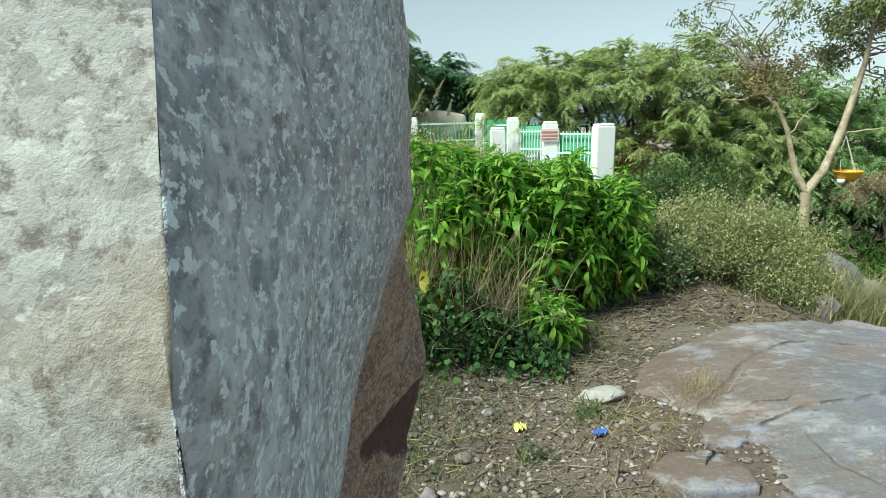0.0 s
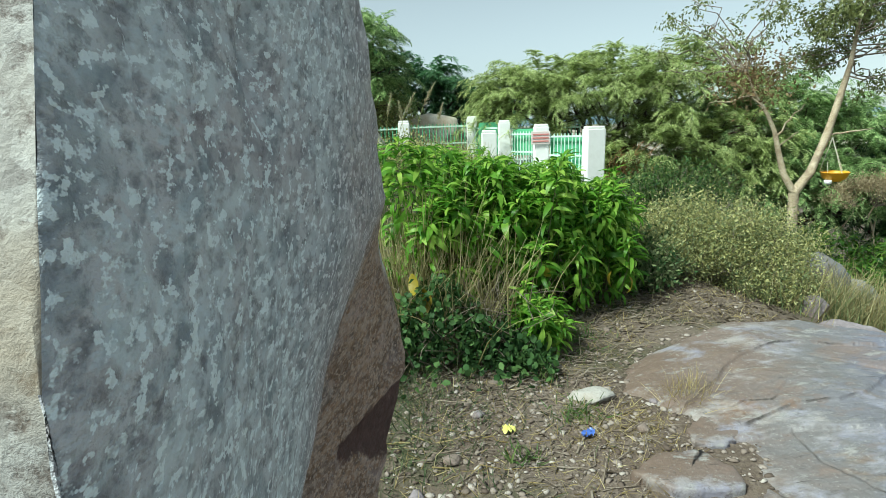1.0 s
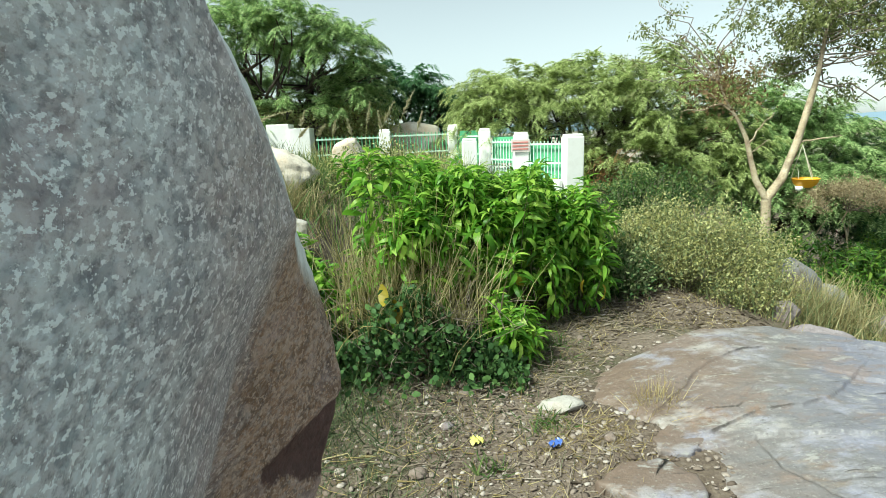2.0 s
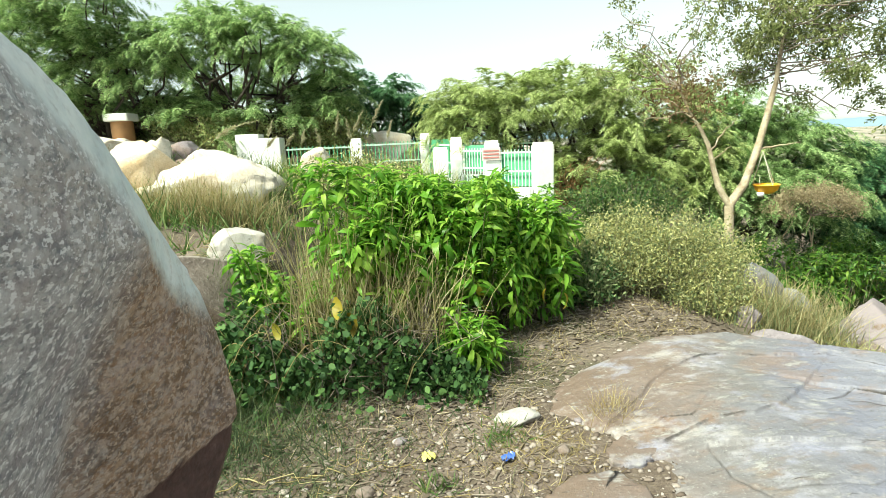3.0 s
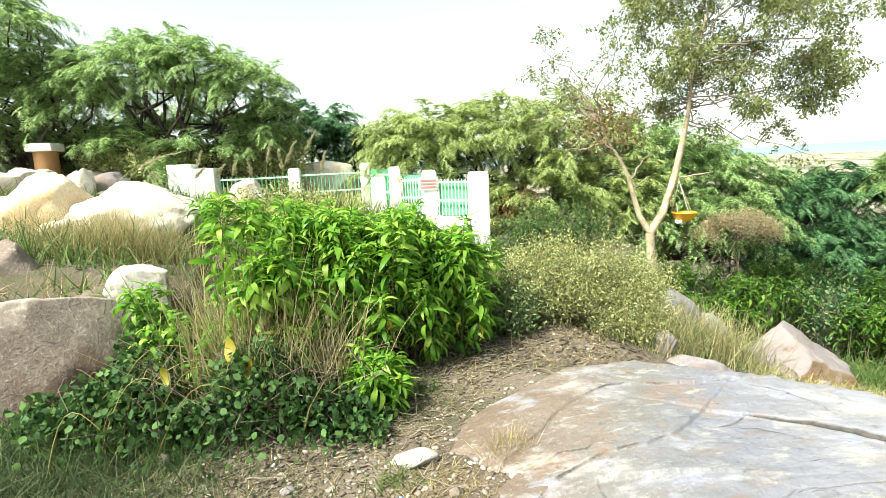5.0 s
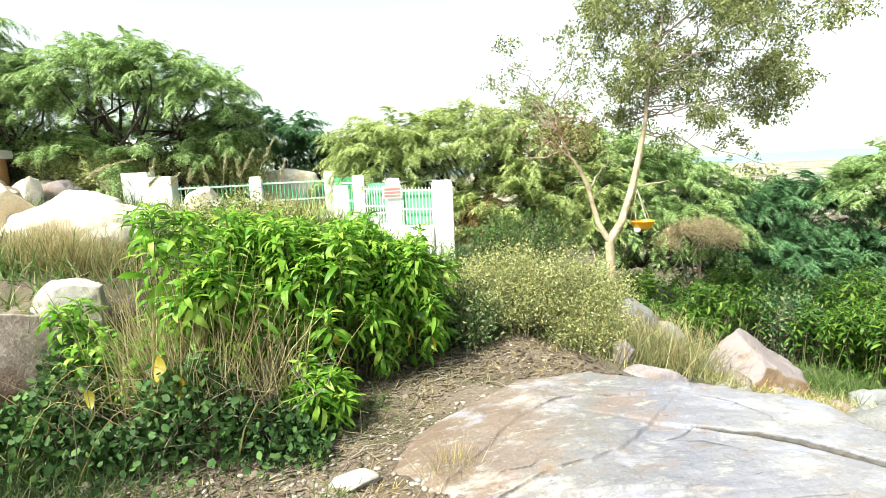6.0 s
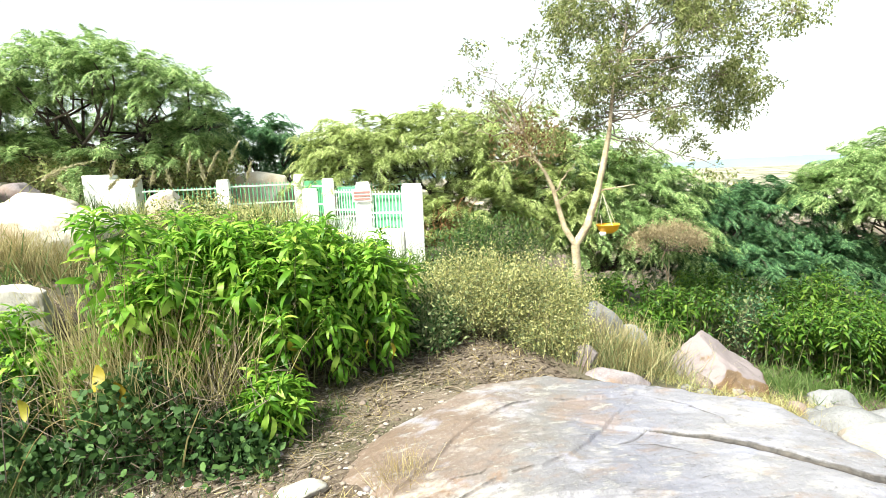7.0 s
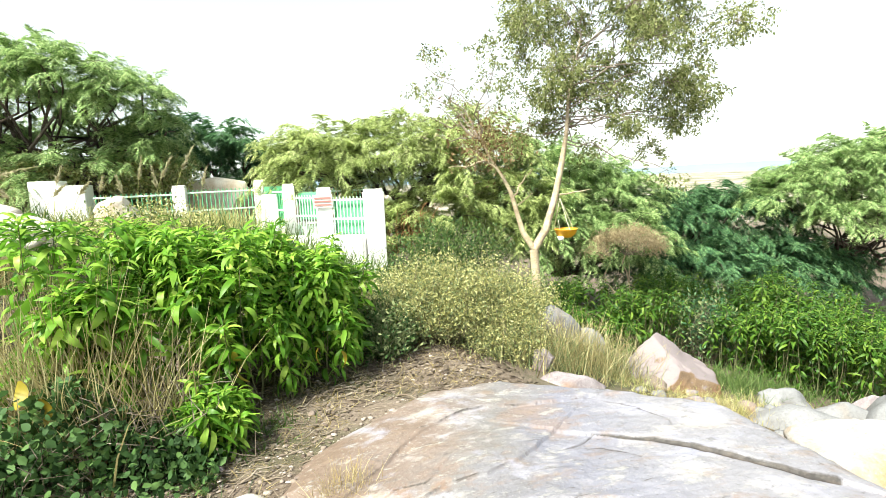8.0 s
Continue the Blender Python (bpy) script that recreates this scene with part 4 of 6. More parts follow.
def spray_shape(seed, pairs=7, droop=0.9):
    """One feathery spray of length 1: a drooping midrib with narrow leaflets on both sides."""
    g = np.random.default_rng(seed)
    V, F = [], []
    for k in np.linspace(0.05, 1, pairs):
        p = np.array([0, k * (1 - 0.15 * droop * k), -droop * 0.45 * k * k])
        L = 0.34 * np.sin(np.pi * (0.2 + 0.72 * k)) * g.uniform(0.8, 1.2)
        for side in (-1, 1):
            d = np.array([side * 0.8, 0.55 + 0.15 * g.uniform(-1, 1), -0.25 + 0.25 * g.uniform(-1, 1)])
            e = np.array([-side * 0.25, 0.95, 0.1]) * 0.062
            b = len(V)
            V += [p - e, p + d * L, p + e]
            F.append((b, b + 1, b + 2))
    return np.array(V), np.array(F)


def small_leaf_shape():
    V = np.array([(0, 0, 0), (0.2, 0.5, 0.05), (0, 1, -0.12), (-0.2, 0.5, 0.05)])
    return V, np.array([(0, 1, 2, 3)])


def blade_shape(rows=4, bend=0.5, width=0.02):
    """One grass blade of length 1 along y, bowing down."""
    k = np.linspace(0, 1, rows)
    a = bend * k
    y, z = np.concatenate([[0], np.cumsum(np.cos(a[1:]))]) / (rows - 1), -np.concatenate([[0], np.cumsum(np.sin(a[1:]))]) / (rows - 1)
    w = width * (1 - 0.85 * k)
    V = np.concatenate([np.stack([-w, y, z], 1), np.stack([w, y, z], 1)])
    return V, np.array([(r, rows + r, rows + r + 1, r + 1) for r in range(rows - 1)])


LEAVES = [leaf_shape(0.075 + 0.012 * k, 0.65 + 0.33 * k, 0.4, 6) for k in range(4)]


def broadleaf_bush(name, label, stems, seed, leaf_len=0.2, singles=0, group="", per_stem=24, bare=0.25, lean=0.25, leaves=None):
    """A leafy bush: stems (x, y, height, leaf scale) with drooping leaves set spirally up each."""
    g = np.random.default_rng(seed)
    mid = stems[:, :2].mean(0)
    root = thing(name, (*mid, float(ground_h(*mid))), label, "bush", group)
    tubes, P, D, S = [], [], [], []
    low = bare
    for x, y, h, sc, *more in stems:
        bare = more[0] if more else low
        z0 = float(ground_h(x, y)) - 0.03
        tip = np.array([x + g.normal(0, lean) * h * 0.5, y + g.normal(0, lean) * h * 0.5, z0 + h])
        k = np.linspace(0, 1, 6)[:, None]
        path = np.array([x, y, z0]) + (tip - (x, y, z0)) * k + np.sin(k * np.pi) * g.normal(0, 0.05, 3) * h
        tubes.append(tube(path, 0.006 - 0.004 * k[:, 0], 4))
        n = int(per_stem * (0.6 + 0.4 * h))
        f = np.sort(np.where(g.uniform(0, 1, n) < 0.6, 1 - 0.34 * (1 - bare) * g.uniform(0, 1, n) ** 1.4, bare + (1 - bare) * g.uniform(0, 1, n)))
        pos = np.stack([np.interp(f, k[:, 0], path[:, c]) for c in range(3)], 1)
        ang = np.arange(n) * 2.4 + g.uniform(0, 6)
        up = np.interp(f, [bare, 0.7, 0.9, 1], [-0.1, 0.25, 0.6, 1.3]) + g.normal(0, 0.25, n)
        d = np.stack([np.cos(ang), np.sin(ang), up], 1)
        P.append(pos)
        D.append(d)
        S.append(sc * leaf_len * np.interp(f, [bare, 0.8, 1], [0.9, 1.1, 0.65]) * g.uniform(0.7, 1.25, n))
    P, D, S = np.concatenate(P), np.concatenate(D), np.concatenate(S)
    part("stem", merge(tubes), M_STEM, root, kind="stuff")
    R = frames_along(D, spin=g.normal(0, 0.5, len(D)))
    M = poses(P, R, S)
    kind = g.integers(0, 4, len(P))
    near = np.argsort(P[:, 1] + 0.25 * g.uniform(0, 1, len(P)))[: singles]
    rest = np.ones(len(P), bool)
    rest[near] = False
    pieces = [many(*LEAVES[k], M[rest & (kind == k)]) for k in range(4) if (rest & (kind == k)).any()]
    part("foliage", merge(pieces), leaves or M_LEAF, root, kind="stuff", smooth=True)
    back = np.array(Matrix.Translation(-root.location))
    for q in near:
        ob = new("leaf", SINGLE[kind[q]])
        ob.parent = root
        ob.matrix_basis = Matrix(back @ M[q])
    return root


SINGLE = []
for k in range(4):
    me = mesh_np("leaf", *LEAVES[k])
    me.materials.append(M_LEAF_EACH)
    me.polygons.foreach_set("use_smooth", np.ones(len(me.polygons), bool))
    SINGLE.append(me)
YELLOW_LEAF = mesh_np("yellow_leaf", *leaf_shape(0.17, 0.9, 0.3))
YELLOW_LEAF.materials.append(M_LEAF_YELLOW)


def feathery_tree(name, label, base, crowns, seed, material, density=490, spray=0.27, trunk=0.05, dry=0.0):
    """A spreading thorn tree: a forked dark trunk and crowns (x, y, z, rx, ry, rz) of drooping feathery sprays."""
    g = np.random.default_rng(seed)
    root = thing(name, base, label, "tree", "thorn trees")
    limbs = []
    for n, (x, y, z, rx, ry, rz) in enumerate(crowns):
        joint = np.array(base) + (np.array([x, y, z]) - base) * 0.35 + g.normal(0, 0.12, 3)
        limbs.append(limb(base + g.normal(0, 0.08, 3) * (1, 1, 0), joint, trunk, trunk * 0.7, 0.2, 7, 6, seed + n))
        for q in range(7):
            d = unit(g.normal(0, 1, 3) * (1, 1, 0.5) + (0, 0, 0.45))
            limbs.append(limb(joint, np.array([x, y, z]) + d * (rx, ry, rz) * 0.8, trunk * 0.5, 0.012, 0.3, 8, 5, seed * 31 + n * 9 + q))
    part("trunk", merge(limbs), M_BARK_DARK, root, smooth=True)
    P, D, S, twigs = [], [], [], []
    for x, y, z, rx, ry, rz in crowns:
        area = rx * ry + rx * rz + ry * rz
        n = int(area * density / 11)  # arching twigs that droop over the crown
        d = unit(g.normal(0, 1, (n, 3)))
        d[:, 2] = np.where(d[:, 2] < -0.35, -d[:, 2], d[:, 2])
        start = np.array([x, y, z]) + d * (rx, ry, rz) * g.uniform(0.5, 0.9, (n, 1))
        head = unit(d * (1, 1, 0.5) + (0, 0, 0.3) + g.normal(0, 0.35, (n, 3)))
        L = g.uniform(0.45, 0.95, n) * min(1.0, 0.45 + 0.5 * rx)
        for q in range(n):
            k = np.linspace(0.05, 1, 10)[:, None]
            path = start[q] + head[q] * L[q] * k + np.array([0, 0, -0.5 * L[q]]) * k ** 2
            if q % 4 == 0:
                twigs.append(tube(path[::3], np.linspace(0.009, 0.003, 4), 3))
            along = unit(head[q] + np.array([0, 0, -1.0]) * k)
            side = unit(np.cross(along, (0, 0, 1.0)))
            for sgn in (-1, 1):
                P.append(path + g.normal(0, 0.02, path.shape))
                D.append(unit(side * 0.85 * sgn + along * 0.75 + (0, 0, -0.18) + g.normal(0, 0.22, path.shape)))
                S.append(spray * (1.1 - 0.35 * k[:, 0]) * g.uniform(0.6, 1.1, 10))
        n = int(area * density * 0.06)  # thinner foliage within
        d = unit(g.normal(0, 1, (n, 3)))
        P.append(np.array([x, y, z]) + d * (rx, ry, rz) * g.uniform(0.3, 0.8, (n, 1)))
        D.append(unit(d + g.normal(0, 0.8, (n, 3))))
        S.append(spray * g.uniform(0.5, 1.0, n))
    part("twig", merge(twigs), M_BARK_DARK, root, kind="stuff")
    P, D, S = np.concatenate(P), np.concatenate(D), np.concatenate(S)
    M = poses(P, frames_along(D, spin=g.normal(0, 0.35, len(P))), S)
    kind = g.integers(0, 4, len(P))
    part("crown", merge([many(*spray_shape(s), M[kind == s]) for s in range(4)]), material, root, kind="stuff")
    return root


def fine_shrub(name, label, centre, size, n, seed, mats, leaf=0.04, twig_n=160, category="shrub", low=0.3):
    """A rounded weedy shrub of thin twigs with very many tiny leaves."""
    g = np.random.default_rng(seed)
    base = np.array([centre[0], centre[1], float(ground_h(centre[0], centre[1]))])
    root = thing(name, base, label, category)
    tw, P = [], []
    for q in range(twig_n):
        d = unit(g.normal(0, 1, 3))
        d[2] = abs(d[2])
        a = np.array([centre[0] + d[0] * size[0] * 0.4, centre[1] + d[1] * size[1] * 0.4, 0])
        a[2] = float(ground_h(a[0], a[1])) - 0.02
        tip = np.array(centre) + d * size * g.uniform(0.6, 1.15)
        tip[2] = max(tip[2], a[2] + 0.15)
        tw.append(limb(a, tip, 0.004, 0.0015, 0.25, 5, 3, seed * 77 + q))
        m_ = int(n / twig_n)
        f = g.uniform(low, 1.05, m_)[:, None]
        P.append(a + (tip - a) * f + g.normal(0, 0.07, (m_, 3)) + np.sin(f * 3.1) * 0.04)
    part("twig", merge(tw), M_TWIG, root, kind="stuff")
    P = np.concatenate(P)
    half = g.uniform(0, 1, len(P)) < 0.6
    for sel, mt in ((half, mats[0]), (~half, mats[-1])):
        Q = P[sel]
        M = poses(Q, frames_along(unit(g.normal(0, 1, Q.shape) + (0, 0, 0.5)), spin=g.uniform(0, 6, len(Q))), leaf * g.uniform(0.6, 1.5, len(Q)))
        part("foliage", many(*small_leaf_shape(), M), mt, root, kind="stuff")
    return root


def grass(name, label, x, y, length, seed, material, lean=0.45, bend=0.7, width=0.014, category="grass", kind="stuff", lift=0.0):
    """Blades or stalks at the places x, y."""
    g = np.random.default_rng(seed)
    n = len(x)
    z = ground_h(x, y) - 0.01 + lift
    D = np.stack([g.normal(0, lean, n), g.normal(0, lean, n), np.ones(n)], 1)
    S = length * g.uniform(0.5, 1.2, n)
    M = poses(np.stack([x, y, z], 1), frames_along(unit(D), unit(g.normal(0, 1, (n, 3)))), S)
    k = g.integers(0, 3, n)
    return lone(name, merge([many(*blade_shape(4, bend * (0.4 + 0.5 * s), width), M[k == s]) for s in range(3)]), material, label, category, "", kind)


# ---- the broad-leaved bush in the middle ----
g = np.random.default_rng(11)
st = []
while len(st) < 130:
    x, y = g.uniform(0.25, 2.0), g.uniform(2.9, 4.1)
    front = np.interp(x, [0.2, 0.6, 1.0, 1.4, 1.75, 2.0], [2.95, 2.98, 3.1, 3.3, 3.5, 3.8])
    if y < front or (x < 0.6 and g.uniform(0, 1) < 0.5):
        continue
    xs = 0.71 + (x - 0.71) * 3.7 / (y + 0.5)
    top = np.interp(xs, [-0.1, 0.1, 0.32, 0.5, 0.7, 0.93, 1.21, 1.41, 1.61, 1.74, 1.86], [1.38, 1.33, 1.36, 1.28, 1.23, 1.17, 1.24, 1.12, 1.0, 0.8, 0.5])
    h = 1.52 - (1.52 - top) * (y + 0.5) / 3.7 - float(ground_h(x, y))
    edge = ease((y - front) / 0.3)  # the front plants are shorter, so that the bush rounds over
    st.append((x, y, max(0.3, h * (0.62 + 0.4 * edge) * (1.0 - 0.22 * g.uniform(0, 1) ** 2)), g.uniform(0.85, 1.15), 0.25 if x > 0.7 else 0.5))
for x, y, h in ((-0.06, 3.12, 1.42), (0.0, 3.2, 1.36), (0.3, 3.15, 1.38), (0.36, 3.3, 1.34), (1.18, 3.25, 1.26), (1.24, 3.4, 1.24), (0.62, 3.2, 1.26), (1.45, 3.4, 1.1), (1.62, 3.5, 0.98)):
    st.append((x, y, h - float(ground_h(x, y)), 1.2, 0.6))
for q in range(14):
    st.append((g.normal(0.92, 0.1), g.normal(2.72, 0.06), g.uniform(0.25, 0.5), 0.85, 0.1))
for x, y, h in ((0.34, 2.84, 0.95), (0.28, 2.88, 0.9), (0.05, 2.85, 0.62), (0.55, 2.85, 0.6), (0.12, 3.02, 1.12), (0.2, 2.98, 0.98), (0.48, 2.98, 1.02), (0.42, 2.9, 0.8), (-0.12, 2.92, 0.78), (0.62, 2.95, 0.9)):
    st.append((x, y, h, 1.25, 0.5))
for q in range(16):  # low leafy shoots beside the white block
    st.append((g.uniform(-0.62, -0.22), g.uniform(2.92, 3.2), g.uniform(0.38, 0.72), 0.95, 0.15))
for q in range(9):  # and between the dry stalks
    st.append((g.uniform(-0.2, 0.45), g.uniform(2.74, 2.88), g.uniform(0.3, 0.75), 0.9, 0.3))
bush = broadleaf_bush("leafy_bush", "dense leafy bush with long drooping bright green leaves", np.array(st), 12, 0.172, 290, per_stem=64, bare=0.18)
for x, y, z in ((1.06, 3.26, 0.53), (1.08, 3.24, 0.43), (1.6, 3.44, 0.42), (1.72, 3.5, 0.36), (0.85, 3.0, 0.3), (0.62, 2.78, 0.28), (0.2, 2.75, 0.55), (0.14, 2.76, 0.66), (-0.25, 2.78, 0.5)):
    ob = new("yellow_leaf", YELLOW_LEAF)
    ob.parent = bush
    ob.matrix_basis = Matrix.Translation(Vector((x, y - 0.25, z)) - bush.location) @ pose(0, 0, 0, -70 + 20 * g.uniform(-1, 1), 20 * g.uniform(-1, 1), g.uniform(0, 360)) @ Matrix.Scale(g.uniform(0.14, 0.19), 4)
    tagged(ob, "yellowed hanging leaf")

# dry stalks through the bush's left half, dark ground cover at its foot
g = np.random.default_rng(21)
n = 420
grass("dry_stalks", "tall dry tan stalks standing in the bush", g.normal(0.15, 0.17, n), g.normal(2.92, 0.09, n), 1.05, 23, M_STALK, 0.09, 0.3, 0.006)
n = 1300
x, y = g.normal(0.24, 0.24, n), g.normal(2.8, 0.09, n)
grass("dry_stalks", "tangle of dry tan grass stalks in front of the bush", x, y, 0.8, 22, M_STALK, 0.2, 0.6, 0.007)
n = 11000
x, y = g.uniform(-1.0, 1.0, n), g.normal(2.66, 0.17, n)
zt = (0.46 + 0.35 * fbm(x * 4, y * 2, 2.0)) * np.interp(x, [-1.0, -0.6, 0.2, 0.8, 1.0], [0.5, 1.0, 1.0, 0.6, 0.2])
P = np.stack([x, y, ground_h(x, y) + zt * g.uniform(0.02, 1, n)], 1)
M = poses(P, frames_along(unit(g.normal(0, 1, (n, 3)) + (0, -0.4, 0.2)), spin=g.uniform(0, 6, n)), 0.04 * g.uniform(0.5, 1.5, n))
V0 = np.array([(0, 0, 0), (0.28, 0.2, 0.04), (0.36, 0.6, 0.06), (0, 1, -0.05), (0, 0.5, -0.02), (-0.28, 0.2, 0.04), (-0.36, 0.6, 0.06)])
F0 = np.array([(0, 1, 2), (0, 2, 4), (4, 2, 3), (0, 4, 6), (0, 6, 5), (4, 3, 6)])
lone("ground_cover", many(V0, F0, M), M_COVER, "dark low creeper with small round leaves at the foot of the bush", "creeper", "", "stuff")

tangle = []
for q in range(130):
    a = np.array([g.uniform(-0.55, 0.85), g.normal(2.62, 0.1), 0.0])
    a[2] = float(ground_h(a[0], a[1]))
    e = a + (g.normal(0, 0.22), g.normal(-0.05, 0.1), g.uniform(0.15, 0.6))
    tangle.append(limb(a, e, 0.0045, 0.002, 0.45, 8, 4, 3000 + q))
lone("dry_twigs", merge(tangle), M_TWIG, "tangle of bent brown twigs at the foot of the bush", "twigs", "", "stuff")


def umbrella_bush(centre, size, seed):
    """A dried bush: bare crooked stems below, a ragged umbrella of small tan tufts above."""
    q = np.random.default_rng(seed)
    foot = float(ground_h(centre[0], centre[1]))
    root = thing("tan_bush", (centre[0], centre[1], foot), "pale tan umbrella-shaped dry bush below the forked tree", "bush")
    forks = [np.array(centre) + (size[0] * f, q.normal(0, 0.08), -0.12) for f in (-0.45, -0.1, 0.3)]
    tufts = []
    for k in range(3):
        start = np.array([centre[0] + (k - 1) * 0.16, centre[1] + q.normal(0, 0.06), 0.0])
        start[2] = float(ground_h(start[0], start[1])) - 0.03
        part("stem", limb(start, forks[k], 0.018, 0.011, 0.2, 7, 6, seed * 9 + k), M_BARK, root)
    twigs = []
    for k in range(46):
        a, r = q.uniform(0, 2 * math.pi), math.sqrt(q.uniform(0, 1))
        tip = np.array(centre) + (size[0] * r * math.cos(a), size[1] * r * math.sin(a), size[2] * (math.sqrt(max(0.0, 1 - r * r)) * q.uniform(0.3, 1.0) - 0.2 * r))
        near = min(forks, key=lambda f: np.linalg.norm(f - tip))
        twigs.append(limb(near, tip, 0.007, 0.003, 0.25, 5, 4, seed * 31 + k))
        tufts.append(tip + q.normal(0, 1, (190, 3)) * (0.09, 0.09, 0.055))
    part("twig", merge(twigs), M_TWIG, root, kind="stuff")
    P = np.concatenate(tufts)
    M = poses(P, frames_along(unit(q.normal(0, 1, P.shape) + (0, 0, 0.9)), spin=q.uniform(0, 6, len(P))), 0.034 * q.uniform(0.6, 1.5, len(P)))
    part("foliage", many(*small_leaf_shape(), M), M_TAN_LEAF, root, "dry tan foliage", kind="stuff")


# ---- dry olive shrub behind the path ----
fine_shrub("dry_shrub", "fine olive-tan weedy shrub gone to seed", (2.75, 4.35, 0.2), np.array([0.9, 0.5, 0.55]), 62000, 31, (M_WEED, M_WEED_GREEN), 0.026, 260)
fine_shrub("dry_shrub", "fine olive-tan weedy shrub beside the tree", (3.5, 4.55, 0.02), np.array([0.62, 0.45, 0.5]), 34000, 32, (M_WEED, M_WEED_GREEN), 0.026, 200)
fine_shrub("dry_shrub", "low tan weedy shrub among the pale boulders", (3.35, 4.0, -0.1), np.array([0.42, 0.3, 0.36]), 15000, 40, (M_WEED, M_WEED_GREEN), 0.026, 140)
fine_shrub("grey_shrub", "low grey-green shrub at the edge of the path", (2.1, 4.0, 0.1), np.array([0.32, 0.28, 0.38]), 9000, 33, (M_WEED_GREEN, M_COVER))
umbrella_bush((6.86, 7.3, 0.22), (0.68, 0.45, 0.42), 34)
fine_shrub("teal_shrub", "small blue-green shrub below the boulders", (6.4, 5.0, -0.55), np.array([0.38, 0.35, 0.5]), 4500, 35, (M_FEATHER_DARK, M_WEED_GREEN), 0.05)
fine_shrub("weedy_shrub", "pale green weeds growing by the fence", (-0.2, 6.3, 0.95), np.array([0.75, 0.5, 0.42]), 8000, 36, (M_WEED, M_GRASS))
fine_shrub("green_shrub", "dense green undergrowth beneath the domed thorn tree", (-1.6, 11.2, 1.75), np.array([1.5, 0.5, 0.55]), 12000, 38, (M_FEATHER, M_COVER), 0.07)
fine_shrub("green_shrub", "sunlit yellow-green undergrowth behind the railing", (-0.9, 9.8, 1.75), np.array([0.8, 0.3, 0.4]), 8000, 41, (M_FEATHER, M_WEED), 0.06)
fine_shrub("green_shrub", "sunlit green undergrowth behind the white block", (-2.7, 9.75, 1.75), np.array([0.9, 0.3, 0.4]), 8000, 42, (M_FEATHER, M_WEED), 0.06)
fine_shrub("green_shrub", "sunlit green undergrowth between the pillar and the railing", (-3.75, 10.3, 1.85), np.array([0.55, 0.3, 0.4]), 5000, 43, (M_FEATHER, M_WEED), 0.06)
fine_shrub("green_shrub", "dense green undergrowth on the hill", (-4.6, 11.6, 2.0), np.array([1.9, 0.5, 0.6]), 14000, 39, (M_FEATHER, M_COVER), 0.07)
fine_shrub("green_shrub", "green undergrowth below the thorn trees", (3.6, 6.9, 0.42), np.array([0.9, 0.5, 0.5]), 8000, 37, (M_GRASS, M_COVER), 0.05)

# ---- green plants on the lower ground to the right ----
def patch(cx, cy, rx, ry, n, h, seed):
    q = np.random.default_rng(seed)
    a, r = q.uniform(0, 6.283, n), np.sqrt(q.uniform(0, 1, n))
    return np.stack([cx + rx * r * np.cos(a), cy + ry * r * np.sin(a), h * q.uniform(0.75, 1.05, n) * (1 - 0.25 * r), q.uniform(0.85, 1.1, n)], 1)


GB = "leafy bushes on the lower ground"
broadleaf_bush("leafy_bush", "tall dense clump of bright green leafy plants", patch(8.2, 5.1, 1.45, 0.8, 120, 1.5, 41), 42, 0.14, 0, GB, 50, 0.03, leaves=M_LEAF_DEEP)
broadleaf_bush("leafy_bush", "clump of bright green leafy plants below the tree", patch(5.7, 6.2, 0.9, 0.6, 70, 0.85, 43), 44, 0.125, 0, GB, 44, 0.03, leaves=M_LEAF_DEEP)
broadleaf_bush("leafy_bush", "clump of green leafy plants on the slope", patch(7.1, 6.2, 0.8, 0.6, 80, 1.2, 45), 46, 0.135, 0, GB, 46, 0.03, leaves=M_LEAF_DEEP)
broadleaf_bush("leafy_bush", "leafy plants at the foot of the slope", patch(10.2, 5.0, 0.9, 0.8, 70, 1.2, 47), 48, 0.14, 0, GB, 46, 0.03, leaves=M_LEAF_DEEP)
broadleaf_bush("leafy_bush", "dark green leafy plants beside the boulders", patch(7.0, 4.55, 0.75, 0.45, 70, 1.0, 51), 52, 0.135, 0, GB, 46, 0.03, leaves=M_LEAF_DEEP)
broadleaf_bush("leafy_bush", "dense green leafy plants above the whitish boulders", patch(7.5, 4.1, 0.95, 0.5, 110, 1.15, 53), 54, 0.135, 0, GB, 48, 0.02, leaves=M_LEAF_DEEP)
broadleaf_bush("leafy_bush", "green leafy plants before the pale tan bush", patch(5.8, 5.2, 0.75, 0.25, 55, 1.0, 55), 56, 0.13, 0, GB, 26, 0.05, leaves=M_LEAF_DEEP)
broadleaf_bush("leafy_bush", "low green plants behind the pale boulder", patch(5.0, 5.2, 0.6, 0.45, 60, 0.55, 49), 50, 0.13, 0, GB, 30, 0.05, leaves=M_LEAF_DEEP)

